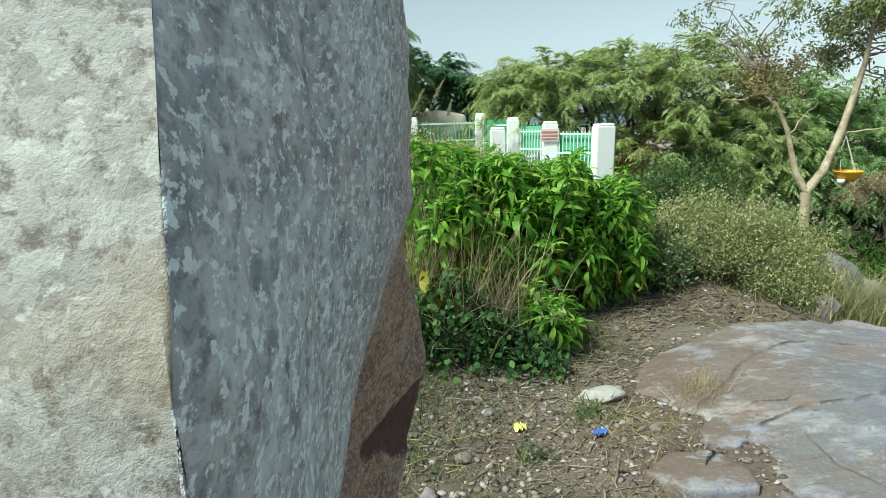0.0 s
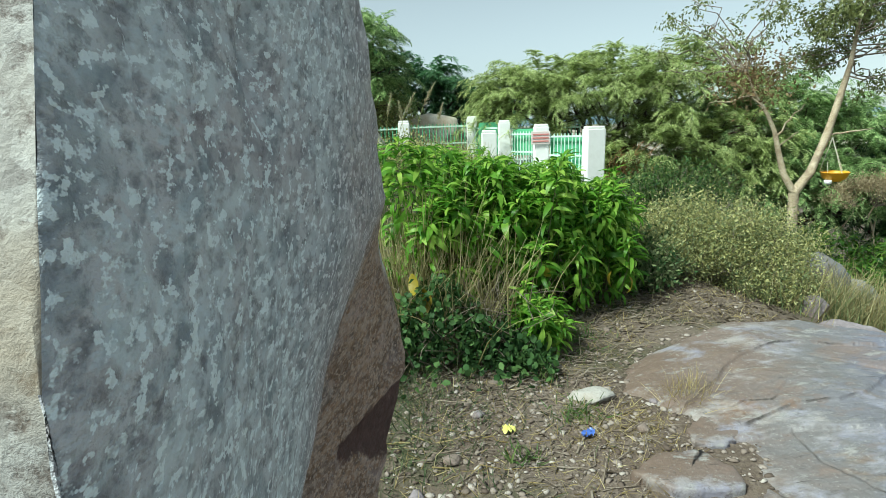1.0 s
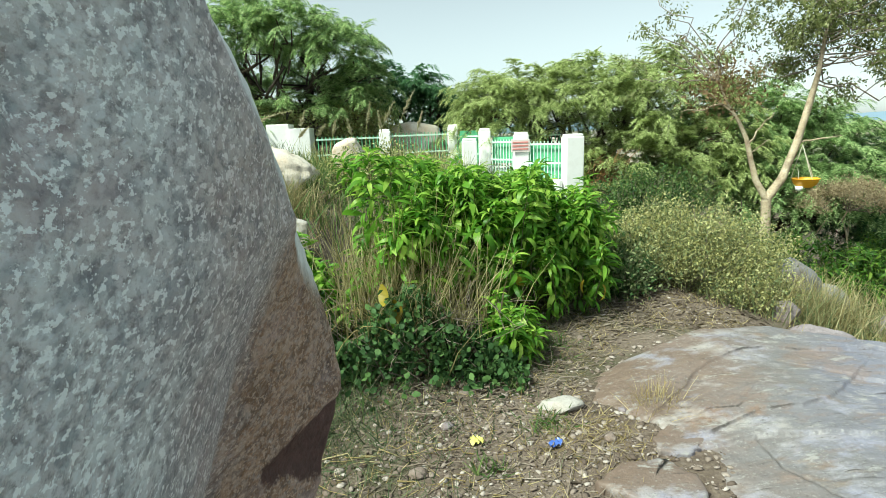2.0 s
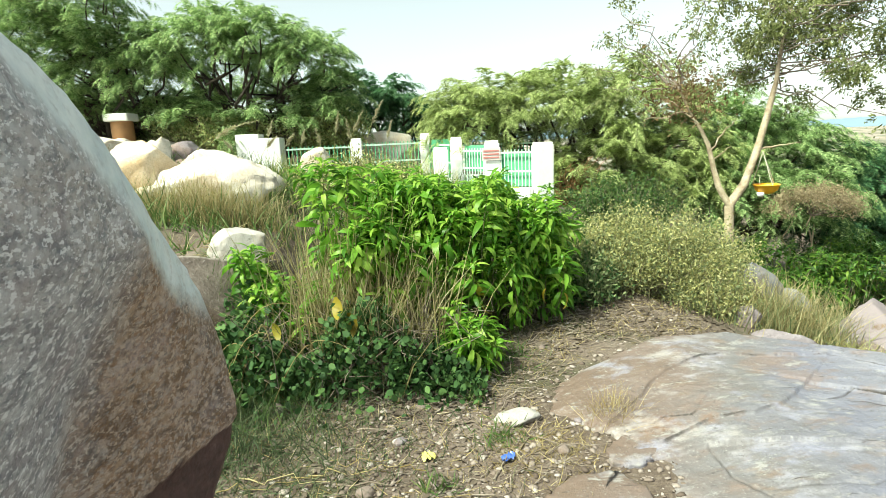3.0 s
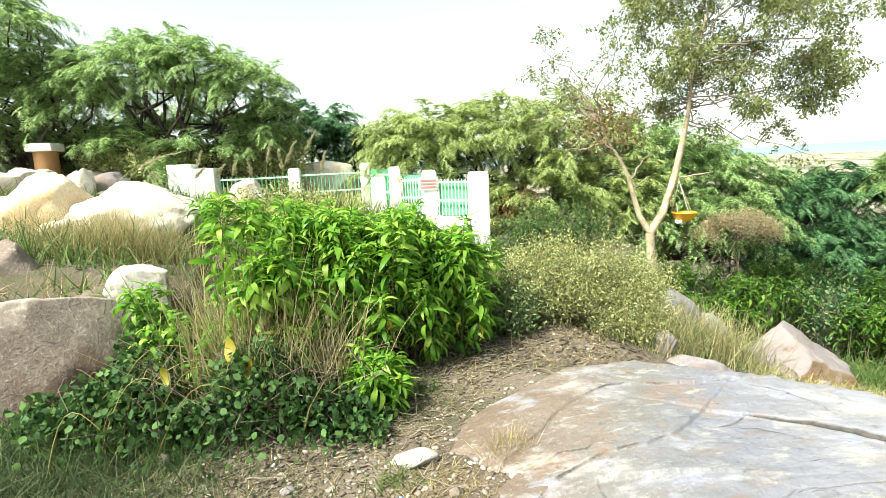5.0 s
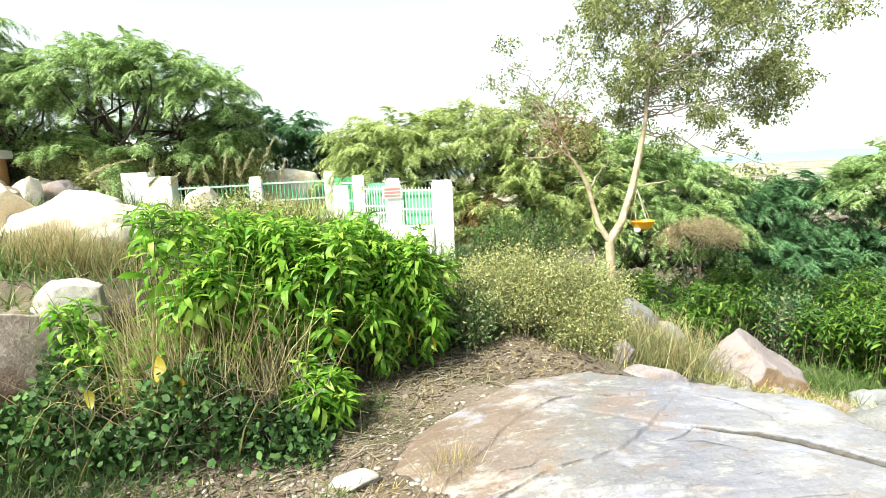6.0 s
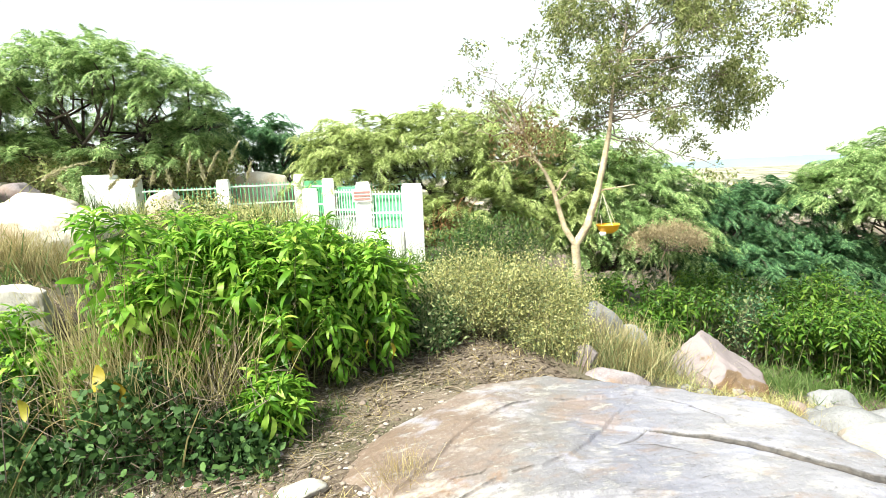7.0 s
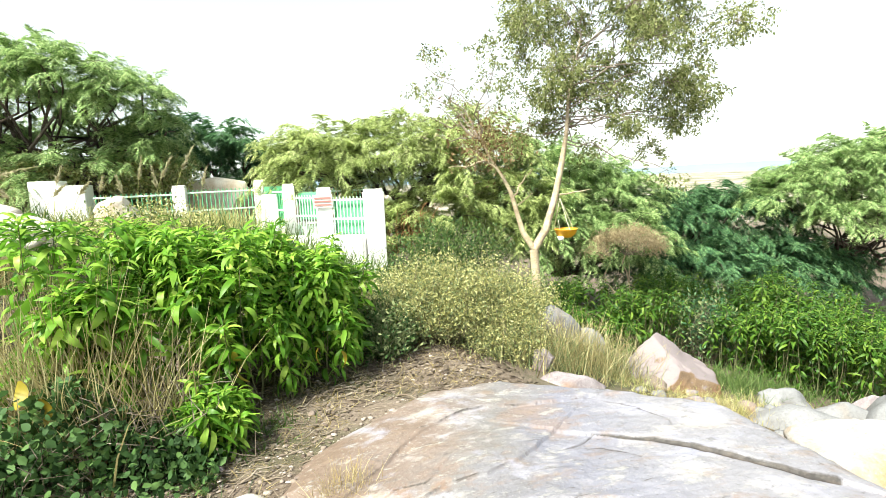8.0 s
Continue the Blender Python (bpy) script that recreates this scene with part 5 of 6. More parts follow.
# ---- the slender forked tree with the hanging bowl ----
def slender_tree():
    g = np.random.default_rng(61)
    y0 = 4.95
    zb = float(ground_h(4.07, y0)) - 0.05
    root = thing("slender_tree", (4.07, y0, zb), "slender forked tree with smooth pale bark and sparse olive leaves", "tree")
    fork = (4.05, y0, 0.68)
    wood = [tube([(4.08, y0, zb), (4.08, y0, 0.15), (4.07, y0, 0.4), fork], [0.07, 0.054, 0.048, 0.05], 9)]
    left = [fork, (3.93, 4.97, 0.88), (3.88, 5.0, 1.08), (3.82, 5.02, 1.32), (3.74, 5.05, 1.5), (3.62, 5.1, 1.7), (3.53, 5.1, 1.9), (3.46, 5.05, 2.08)]
    right = [fork, (4.2, 4.95, 0.9), (4.33, 4.97, 1.25), (4.43, 5.0, 1.6), (4.5, 5.0, 1.95), (4.53, 5.0, 2.35), (4.6, 5.0, 2.65), (4.7, 5.05, 2.95), (4.8, 5.1, 3.2)]
    wood += [tube(left, np.linspace(0.036, 0.006, len(left)), 8), tube(right, np.array([0.046, 0.044, 0.04, 0.034, 0.024, 0.014, 0.012, 0.01, 0.008]), 8)]
    for a, b, r in (((3.62, 5.1, 1.68), (3.1, 5.0, 1.62), 0.012), ((3.84, 5.0, 1.28), (4.05, 4.95, 1.58), 0.011), ((3.72, 5.05, 1.55), (3.3, 5.15, 1.9), 0.012),
                    ((4.34, 4.97, 1.26), (4.75, 4.9, 1.32), 0.012), ((3.86, 5.0, 1.16), (4.12, 5.1, 1.3), 0.009)):
        wood.append(limb(a, b, r, 0.004, 0.12, 7, 5, int(b[0] * 100)))
    axis, bole = np.array(right), len(wood)
    # clumps of leaves: place x, z, radius and fullness; the crown leans away from the fork
    clumps = [(4.08, 3.15, 0.24, 0.9), (4.32, 3.28, 0.24, 1), (4.02, 2.84, 0.2, 0.7), (4.26, 2.62, 0.24, 0.9), (3.93, 2.5, 0.17, 0.5), (4.31, 2.44, 0.22, 0.9), (4.69, 3.2, 0.27, 1), (5.07, 3.25, 0.27, 1),
              (5.46, 3.2, 0.27, 1), (4.69, 2.8, 0.27, 1), (5.07, 2.85, 0.27, 1), (5.46, 2.8, 0.27, 1), (4.69, 2.44, 0.24, 1), (5.07, 2.44, 0.27, 1), (5.45, 2.43, 0.24, 1), (4.68, 2.17, 0.2, 0.9), (5.85, 3.2, 0.24, 0.8),
              (5.85, 2.93, 0.2, 0.8), (5.8, 2.62, 0.23, 0.9), (5.94, 2.33, 0.18, 0.8), (6.23, 2.98, 0.13, 0.6), (6.42, 3.25, 0.11, 0.5), (6.22, 2.22, 0.11, 0.6), (5.64, 2.07, 0.16, 0.8), (5.75, 1.8, 0.1, 0.7), (5.32, 2.04, 0.15, 0.7),
              (5.06, 2.08, 0.17, 0.8), (6.08, 2.52, 0.15, 0.7), (5.55, 2.22, 0.2, 0.9), (4.35, 3.6, 0.28, 1), (4.75, 3.65, 0.3, 1), (5.15, 3.68, 0.3, 1), (5.55, 3.6, 0.28, 1), (5.9, 3.5, 0.22, 0.8), (4.8, 4.0, 0.26, 0.9), (5.25, 4.02, 0.26, 0.9),
              (5.42, 1.5, 0.2, 0.35), (4.85, 1.8, 0.16, 0.5), (4.12, 1.9, 0.22, 0.6), (4.3, 2.1, 0.2, 0.7)]
    light = [(3.06, 2.97, 0.16, 0.3), (3.53, 2.85, 0.18, 0.32), (3.0, 2.57, 0.15, 0.3), (3.22, 2.7, 0.14, 0.25), (3.3, 2.44, 0.18, 0.3), (3.57, 2.57, 0.18, 0.35), (3.13, 2.3, 0.16, 0.25), (3.49, 2.26, 0.16, 0.35), (3.0, 1.98, 0.2, 0.3), (2.75, 2.2, 0.12, 0.2), (3.75, 2.3, 0.18, 0.4)]
    P, D = [], []
    for n, (x, z, r, full) in enumerate(clumps + light):
        thin = n >= len(clumps)
        c = np.array([x, (5.45 if thin else 5.35 - 0.35 * (x - 4)) + g.normal(0, 0.28), z])
        za = float(np.clip(1.9 + 0.5 * (z - 1.7) + g.normal(0, 0.06), 1.85, 3.1))
        a = np.array([3.5, 5.08, 1.92]) if thin else np.array([np.interp(za, axis[:, 2], axis[:, 0]), 5.0, za])
        wood.append(limb(a, c, 0.009, 0.003, 0.2, 8, 5, int(g.integers(1e6))))
        for q in range(int(5 + 72 * full * full * r / 0.25)):
            e = c + unit(g.normal(0, 1, 3)) * r * g.uniform(0.3, 1.15) * (1.15, 1.2, 0.8)
            if q % 2 == 0:
                wood.append(limb(c, e, 0.0035, 0.0015, 0.15, 4, 3, int(g.integers(1e6))))
            m_ = 20
            k = g.uniform(0, 1, m_)[:, None]
            hang = unit(unit(e - c) * 0.5 + (0, 0, -0.6) + g.normal(0, 0.3, 3))
            P.append(e + hang * 0.14 * k + g.normal(0, 0.022, (m_, 3)))
            D.append(unit(hang * 0.6 + g.normal(0, 0.7, (m_, 3)) + (0, 0, -0.25)))
    trunk = part("trunk", merge(wood[:bole]), M_BARK, root, smooth=True)
    part("branch", merge(wood[bole:]), M_TWIG, trunk, "thin grey-brown twigs of the crown", "stuff")
    P, D = np.concatenate(P), np.concatenate(D)
    M = poses(P, frames_along(D, spin=g.uniform(0, 6, len(P))), 0.041 * g.uniform(0.6, 1.4, len(P)))
    part("crown", many(*small_leaf_shape(), M), M_TREE_LEAF, root, kind="stuff")
    n = 1000
    P = np.array([3.55, 5.08, 1.88]) + g.normal(0, 1, (n, 3)) * (0.2, 0.2, 0.17)
    M = poses(P, frames_along(unit(g.normal(0, 1, (n, 3)) + (0, 0, -0.4)), spin=g.uniform(0, 6, n)), 0.05 * g.uniform(0.5, 1.3, n))
    part("withered_leaves", many(*small_leaf_shape(), M), M_DRY_LEAF, root, "withered rusty leaves", "stuff")


slender_tree()


def hanging_bowl():
    cx, cy, cz, r = 4.44, 4.93, 0.88, 0.135
    root = thing("hanging_bowl", (cx, cy, cz - 0.08), "shallow yellow bowl hung by cords from the tree", "bird feeder")
    prof = [(0.0, -0.095), (0.06, -0.09), (0.105, -0.055), (0.127, 0.0), (0.134, 0.006), (0.128, 0.011), (0.12, 0.0), (0.096, -0.045), (0.055, -0.075), (0.0, -0.08)]
    V, F, n = [], [], 28
    for q in range(n):
        a = q * 2 * math.pi / n
        V += [(cx + p * math.cos(a), cy + p * math.sin(a), cz + z) for p, z in prof]
    k = len(prof)
    F = [(q * k + s, ((q + 1) % n) * k + s, ((q + 1) % n) * k + s + 1, q * k + s + 1) for q in range(n) for s in range(k - 1)]
    part("bowl", (np.array(V), np.array(F)), M_YELLOW, root, smooth=True)
    for q in range(3):
        a = q * 2.094 + 0.4
        part("cord", limb((cx + 0.13 * math.cos(a), cy + 0.13 * math.sin(a), cz), (4.37, 4.93, 1.24), 0.004, 0.004, 0.02, 5, 5, q), M_CORD, root, "pale cord")


hanging_bowl()
lone("white_cup", tube([(4.36, 4.9, 0.765), (4.36, 4.9, 0.772), (4.36, 4.9, 0.808), (4.36, 4.9, 0.812)], [0.02, 0.032, 0.038, 0.02], 14), M_PAINT, "small white plastic cup tied under the bowl", "cup", smooth=True)
part("cup_cord", limb((4.36, 4.9, 0.81), (4.345, 4.93, 1.0), 0.003, 0.003, 0.02, 5, 4, 5), M_CORD, bpy.data.objects["white_cup"])

# ---- thorn trees ----
feathery_tree("thorn_tree", "wide thorn tree with pale green feathery foliage", (3.6, 9.8, 0.6),
              [(2.1, 9.6, 1.7, 1.0, 0.8, 0.9), (3.4, 9.4, 1.7, 1.2, 0.9, 1.05), (4.7, 9.1, 1.7, 1.2, 0.9, 1.05), (4.1, 8.6, 0.7, 1.2, 0.7, 0.8), (1.6, 9.9, 1.85, 0.6, 0.6, 0.5), (5.4, 8.4, 0.7, 1.0, 0.6, 0.85), (3.3, 8.6, 0.5, 0.7, 0.5, 0.65)], 71, M_FEATHER, trunk=0.07)
feathery_tree("thorn_tree", "spreading thorn tree with green feathery foliage", (6.8, 9.6, -0.6),
              [(6.2, 9.2, 1.1, 1.3, 1.0, 1.1), (7.6, 9.2, 0.75, 1.2, 1.0, 0.9), (6.1, 8.4, 0.25, 1.2, 0.7, 0.8), (7.3, 8.3, 0.0, 1.2, 0.7, 0.8)], 72, M_FEATHER_MID, trunk=0.07)
feathery_tree("thorn_tree", "low dark thorn thicket on the slope", (9.6, 9.4, -1.6),
              [(9.2, 9.3, 0.2, 1.2, 1.0, 0.85), (10.8, 9.2, 0.15, 1.3, 1.0, 0.9), (9.6, 8.4, -0.8, 1.3, 0.7, 0.7), (11.4, 8.3, -0.8, 1.3, 0.7, 0.7), (8.2, 8.6, -0.5, 1.0, 0.7, 0.7), (12.6, 8.6, -1.0, 1.2, 0.7, 0.7)], 73, M_FEATHER_DARK, 620)
feathery_tree("thorn_tree", "thorn tree with flat layered grey-green crown", (13.6, 8.6, -1.8),
              [(11.5, 8.3, 0.6, 0.9, 0.8, 0.6), (12.1, 8.2, 1.05, 0.9, 0.8, 0.6), (13.2, 8.0, 1.3, 1.1, 0.9, 0.7), (14.7, 8.2, 1.35, 1.2, 1.0, 0.65), (12.5, 7.6, 0.4, 1.0, 0.7, 0.35), (14.2, 7.5, 0.3, 1.2, 0.7, 0.35)], 74, M_FEATHER_MID, trunk=0.07, density=620)
feathery_tree("thorn_tree", "thorn tree with a broad domed crown and dark bare trunks", (-2.6, 10.3, 1.3),
              [(-3.1, 10.1, 3.3, 0.95, 0.9, 0.65), (-2.0, 10.0, 3.3, 1.0, 0.9, 0.6), (-1.15, 10.0, 2.95, 0.7, 0.7, 0.55), (-2.6, 11.6, 2.3, 1.4, 0.5, 0.7), (-1.0, 9.8, 2.0, 0.6, 0.5, 0.45), (-0.75, 10.1, 2.45, 0.45, 0.5, 0.45), (-2.0, 9.7, 1.85, 0.8, 0.35, 0.35), (-3.2, 9.9, 1.95, 0.7, 0.35, 0.4)], 75, M_FEATHER_MID, trunk=0.07)
feathery_tree("thorn_tree", "thorn tree with dense green crown on the hill", (-5.4, 11.0, 1.6),
              [(-5.0, 10.6, 3.2, 1.0, 0.9, 0.85), (-6.6, 11.0, 3.5, 1.2, 0.9, 1.0), (-4.1, 10.4, 2.9, 0.8, 0.7, 0.75), (-5.6, 11.9, 2.2, 1.8, 0.6, 0.8), (-5.3, 10.0, 4.2, 0.9, 0.8, 0.5), (-4.0, 10.5, 2.1, 0.6, 0.3, 0.4), (-5.9, 10.4, 2.3, 0.9, 0.3, 0.5)], 76, M_FEATHER_MID, trunk=0.07)
feathery_tree("thorn_tree", "rounded dark thorn tree behind the outcrop", (0.0, 11.8, 1.2),
              [(-0.75, 11.5, 2.35, 0.8, 0.6, 0.65), (0.05, 11.5, 2.2, 0.85, 0.6, 0.6), (0.8, 11.6, 1.95, 0.7, 0.6, 0.5), (1.35, 11.8, 1.7, 0.5, 0.5, 0.4)], 77, M_FEATHER_DARK)
feathery_tree("thorn_tree", "distant rounded thorn tree behind the fence", (1.8, 15.5, 1.0),
              [(0.9, 15.0, 1.6, 0.9, 0.8, 0.55), (1.7, 15.5, 1.75, 0.9, 0.8, 0.6), (2.6, 15.8, 1.7, 1.0, 0.8, 0.6)], 78, M_FEATHER_DARK, 300)

# ---- the white and green railed enclosure ----
def fence_post(x, y, w, z0, z1, label, yaw=0):
    root = thing("fence_post", (x, y, z0), label, "post", "posts of the enclosure")
    shaft = part("shaft", box(x - w / 2, x + w / 2, y - w / 2, y + w / 2, z0, z1 - 0.02, 0.012, yaw), M_PAINT, root)
    part("cap", box(x - w / 2 + 0.012, x + w / 2 - 0.012, y - w / 2 + 0.012, y + w / 2 - 0.012, z1 - 0.022, z1 + 0.02, 0.015, yaw), M_PAINT, shaft)


def rail_panel(a, b, z0, z1, bars, label, paint=M_GREEN):
    """A railing between two posts: level rails and upright bars."""
    a, b = np.array(a, float), np.array(b, float)
    d = b - a
    L = np.hypot(*d)
    yaw = math.degrees(math.atan2(d[1], d[0]))
    root = thing("railing", ((a + b)[0] / 2, (a + b)[1] / 2, z0), label, "railing", "railings of the enclosure")
    for f in (0.04, 0.5, 0.93):
        z = z0 + (z1 - z0) * f
        c = (a + b) / 2
        part("rail", box(c[0] - L / 2, c[0] + L / 2, c[1] - 0.012, c[1] + 0.012, z - 0.014, z + 0.014, 0.003, yaw), M_RAIL, root)
    for q in range(bars):
        p = a + d * (q + 0.5) / bars
        part("bar", tube([(p[0], p[1], z0), (p[0], p[1], z1)], [0.009, 0.009], 6), paint, root)
    return root


A_, P4, P3, B_, W_ = (2.65, 7.5), (1.96, 8.05), (1.43, 8.55), (0.94, 9.45), (-0.3, 9.2)
fence_post(*A_, 0.27, 0.0, 1.38, "broad white masonry corner post of the enclosure", 4)
fence_post(*P4, 0.22, 0.15, 1.43, "white masonry post with a small red notice")
fence_post(*P3, 0.19, 0.15, 1.51, "white masonry post of the enclosure")
fence_post(1.14, 8.2, 0.235, 0.2, 1.36, "short white masonry gate post")
fence_post(*B_, 0.19, 0.15, 1.6, "white masonry post at the back of the enclosure")
fence_post(*W_, 0.2, 0.6, 1.56, "white masonry post among weeds")
rail_panel((2.5, 7.62), (2.07, 7.96), 0.62, 1.3, 9, "pale barred railing before a green sheet", M_RAIL)
rail_panel((1.86, 8.15), (1.53, 8.46), 0.68, 1.34, 8, "pale barred railing before a green sheet", M_RAIL)
rail_panel((1.34, 8.7), (0.99, 9.33), 0.75, 1.45, 9, "green barred railing with pale rails")
rail_panel((0.84, 9.43), (-0.2, 9.22), 0.8, 1.5, 16, "long green barred railing")
rail_panel((-0.4, 9.18), (-1.5, 9.0), 0.85, 1.48, 16, "long green barred railing half hidden by weeds")
rail_panel((2.9, 9.2), (1.6, 9.6), 0.7, 1.42, 20, "green railing at the back of the enclosure")
for a, b, z0, z1 in (((2.5, 7.62), (2.07, 7.96), 0.72, 1.26), ((1.86, 8.15), (1.53, 8.46), 0.95, 1.38), ((1.34, 8.7), (0.99, 9.33), 0.95, 1.36)):
    mx, my = (a[0] + b[0]) / 2 + 0.05, (a[1] + b[1]) / 2 + 0.06
    L = math.hypot(b[0] - a[0], b[1] - a[1])
    lone("green_board", box(mx - L / 2, mx + L / 2, my - 0.01, my + 0.01, z0, z1, 0.004, math.degrees(math.atan2(b[1] - a[1], b[0] - a[0]))), M_GREEN, "flat green painted sheet behind the railing", "board", "green sheets of the enclosure")
lone("green_board", box(1.04, 1.40, 9.0, 9.02, 1.15, 1.5, 0.004), M_GREEN, "flat green painted sheet between two posts", "board")
lone("low_wall", box(1.0, 2.6, 7.78, 7.98, 0.05, 0.72, 0.015, -31), M_PAINT, "low white rendered wall under the railings", "wall")
lone("plinth", box(1.4, 2.6, 8.4, 9.4, 0.1, 0.84, 0.02, -20), M_PAINT, "white rendered platform inside the enclosure", "plinth")
lone("low_wall", box(0.2, 1.2, 8.6, 8.8, 0.2, 0.86, 0.015, -12), M_PAINT, "low white rendered wall seen over the bush", "wall")
lone("white_block", box(-2.37, -1.97, 9.05, 9.45, 0.9, 1.73, 0.015), M_PAINT, "white rendered stepped block beside the fence", "wall")
lone("white_block", box(-1.966, -1.6, 9.0, 9.4, 0.9, 1.65, 0.015), M_PAINT, "lower white rendered block beside the fence", "wall")
sign = thing("notice", (1.93, 7.92, 1.2), "small pale notice with red lettering on the post", "sign")
board = part("board", box(1.78, 2.08, 7.915, 7.925, 1.14, 1.34, 0.004), M_SIGN, sign)
for q in range(3):
    part("text_bar", box(1.805, 2.055, 7.908, 7.914, 1.175 + q * 0.052, 1.20 + q * 0.052, 0.002), M_SIGN_RED, board, "row of red lettering")

pil = thing("pillar", (-4.7, 10.0, 1.3), "stout rusty brown pillar with a white slab cap", "pillar")
shaft = part("shaft", tube([(-4.7, 10.0, 1.1), (-4.7, 10.0, 1.6), (-4.7, 10.0, 2.08)], [0.2, 0.195, 0.19], 20), M_RUST, pil, smooth=True)
part("cap", box(-4.92, -4.48, 9.78, 10.22, 2.08, 2.22, 0.02), M_PAINT, shaft, "white slab cap")

# ---- loose stones, twigs, litter and grass on the path ----
g = np.random.default_rng(91)
n = 20000
x, y = g.uniform(-0.9, 2.9, n), g.uniform(0.7, 4.1, n)
keep = (g.uniform(0, 1, n) < np.exp(-((x - 0.75) / 0.75) ** 2 - ((y - 1.9) / 1.0) ** 2)) | (g.uniform(0, 1, n) < 0.3)
x, y = x[keep], y[keep]
pieces = []
for s in range(5):
    bm = rock_shape((1, 0.7, 0.32), 200 + s, 12, 0.22, 1)
    V0 = np.array([v.co[:] for v in bm.verts])
    F0 = np.array([[v.index for v in f.verts] for f in bm.faces])
    bm.free()
    sel = np.arange(len(x)) % 5 == s
    P = np.stack([x[sel], y[sel], ground_h(x[sel], y[sel]) + 0.004], 1)
    R = frames_along(unit(g.normal(0, 1, P.shape) * (1, 1, 0.15)))
    pieces.append(many(V0, F0, poses(P, R, 0.006 + 0.026 * g.uniform(0, 1, len(P)) ** 3.5)))
lone("gravel", merge(pieces), M_GRAVEL, "scattered brown and pale gravel on the bare path", "gravel", "", "stuff")
for q, (x, y, s) in enumerate(((0.35, 1.55, 0.05), (0.5, 1.95, 0.045), (1.3, 1.75, 0.05), (1.45, 2.0, 0.035), (0.62, 2.3, 0.04), (1.0, 2.5, 0.035), (1.5, 3.0, 0.04), (0.2, 1.3, 0.06), (-0.22, 2.35, 0.07))):
    rock("stone", (x, y, float(ground_h(x, y)) + s * 0.25), (s, s * 0.75, s * 0.55), 120 + q, M_PINK if q % 2 else M_TAN, "loose angular stone on the path", q * 40, category="stone", group="loose stones", subdiv=2)

tw = []
for q in range(700):
    x, y = g.uniform(0.0, 2.7), g.uniform(1.2, 4.0)
    if x > 1.3 + 0.9 * max(0, y - 2.3) and y < 3.0:
        continue
    a, L = g.normal(0.3, 0.5), g.uniform(0.08, 0.42)
    e = np.array([x + L * math.cos(a), y + L * math.sin(a)])
    tw.append(limb((x, y, float(ground_h(x, y)) + 0.008), (*e, float(ground_h(*e)) + g.uniform(0.005, 0.03)), 0.0018 + 0.006 * g.uniform(0, 1) ** 2.5, 0.0012, 0.16, 6, 4, q))
lone("twigs", merge(tw), M_TWIG, "dry fallen twigs strewn over the path", "twigs", "", "stuff")
n = 14000
x, y = g.uniform(-1.0, 2.9, n), g.uniform(1.0, 4.1, n)
keep = ~((x > 1.3 + 0.9 * np.clip(y - 2.3, 0, 2)) & (y < 3.0))
grass("dry_litter", "flattened dry straw on the ground", x[keep], y[keep], 0.10, 92, M_STRAW, 2.5, 0.4, 0.022)
n = 6000
x, y = g.normal(-0.3, 0.5, n), g.normal(1.95, 0.5, n)
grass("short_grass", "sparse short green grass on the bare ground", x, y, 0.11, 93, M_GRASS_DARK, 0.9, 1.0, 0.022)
n = 6000
x, y = g.normal(-0.8, 0.38, n), g.normal(2.3, 0.35, n)
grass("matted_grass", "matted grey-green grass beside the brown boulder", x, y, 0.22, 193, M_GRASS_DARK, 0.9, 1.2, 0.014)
n = 6500
x, y = g.uniform(-0.6, 3.2, n), g.uniform(1.4, 4.3, n)
keep = ~((x > 1.2 + 0.9 * np.clip(y - 2.3, 0, 2)) & (y < 3.05)) & (g.uniform(0, 1, n) < 0.35 + 0.65 * ease((y - 2.2) / 1.2))
P = np.stack([x, y, ground_h(x, y) + 0.008], 1)[keep]
M = poses(P, frames_along(unit(g.normal(0, 1, P.shape) * (1, 1, 0.25)), spin=g.normal(0, 0.4, len(P))), 0.05 * g.uniform(0.5, 1.5, len(P)))
lone("leaf_litter", many(*small_leaf_shape(), M), M_DEAD, "curled dead brown leaves strewn over the soil", "leaf litter", "", "stuff")
st = []
for q in range(16):
    a = np.array([g.normal(-0.55, 0.25), g.normal(2.45, 0.15), 0.0])
    a[2] = float(ground_h(a[0], a[1]))
    e = a + (g.normal(0.25, 0.3), g.normal(-0.05, 0.1), g.uniform(0.2, 0.55))
    k = np.linspace(0, 1, 9)[:, None]
    st.append(tube(a + (e - a) * k + np.array([0, 0, 0.22]) * np.sin(k * np.pi), 0.0035 - 0.0022 * k[:, 0], 4))
for q in range(9):
    a = np.array([g.uniform(-0.6, 0.5), g.uniform(1.35, 1.8), 0.0])
    e = a + (g.uniform(0.2, 0.6), g.uniform(-0.12, 0.12), 0)
    a[2], e[2] = float(ground_h(a[0], a[1])) + 0.02, float(ground_h(e[0], e[1])) + 0.02
    st.append(limb(a, e, 0.004, 0.0015, 0.15, 8, 4, 900 + q))
lone("pale_stalks", merge(st), M_STRAW, "long bent pale grass stalks lying across the weeds", "grass", "", "stuff")


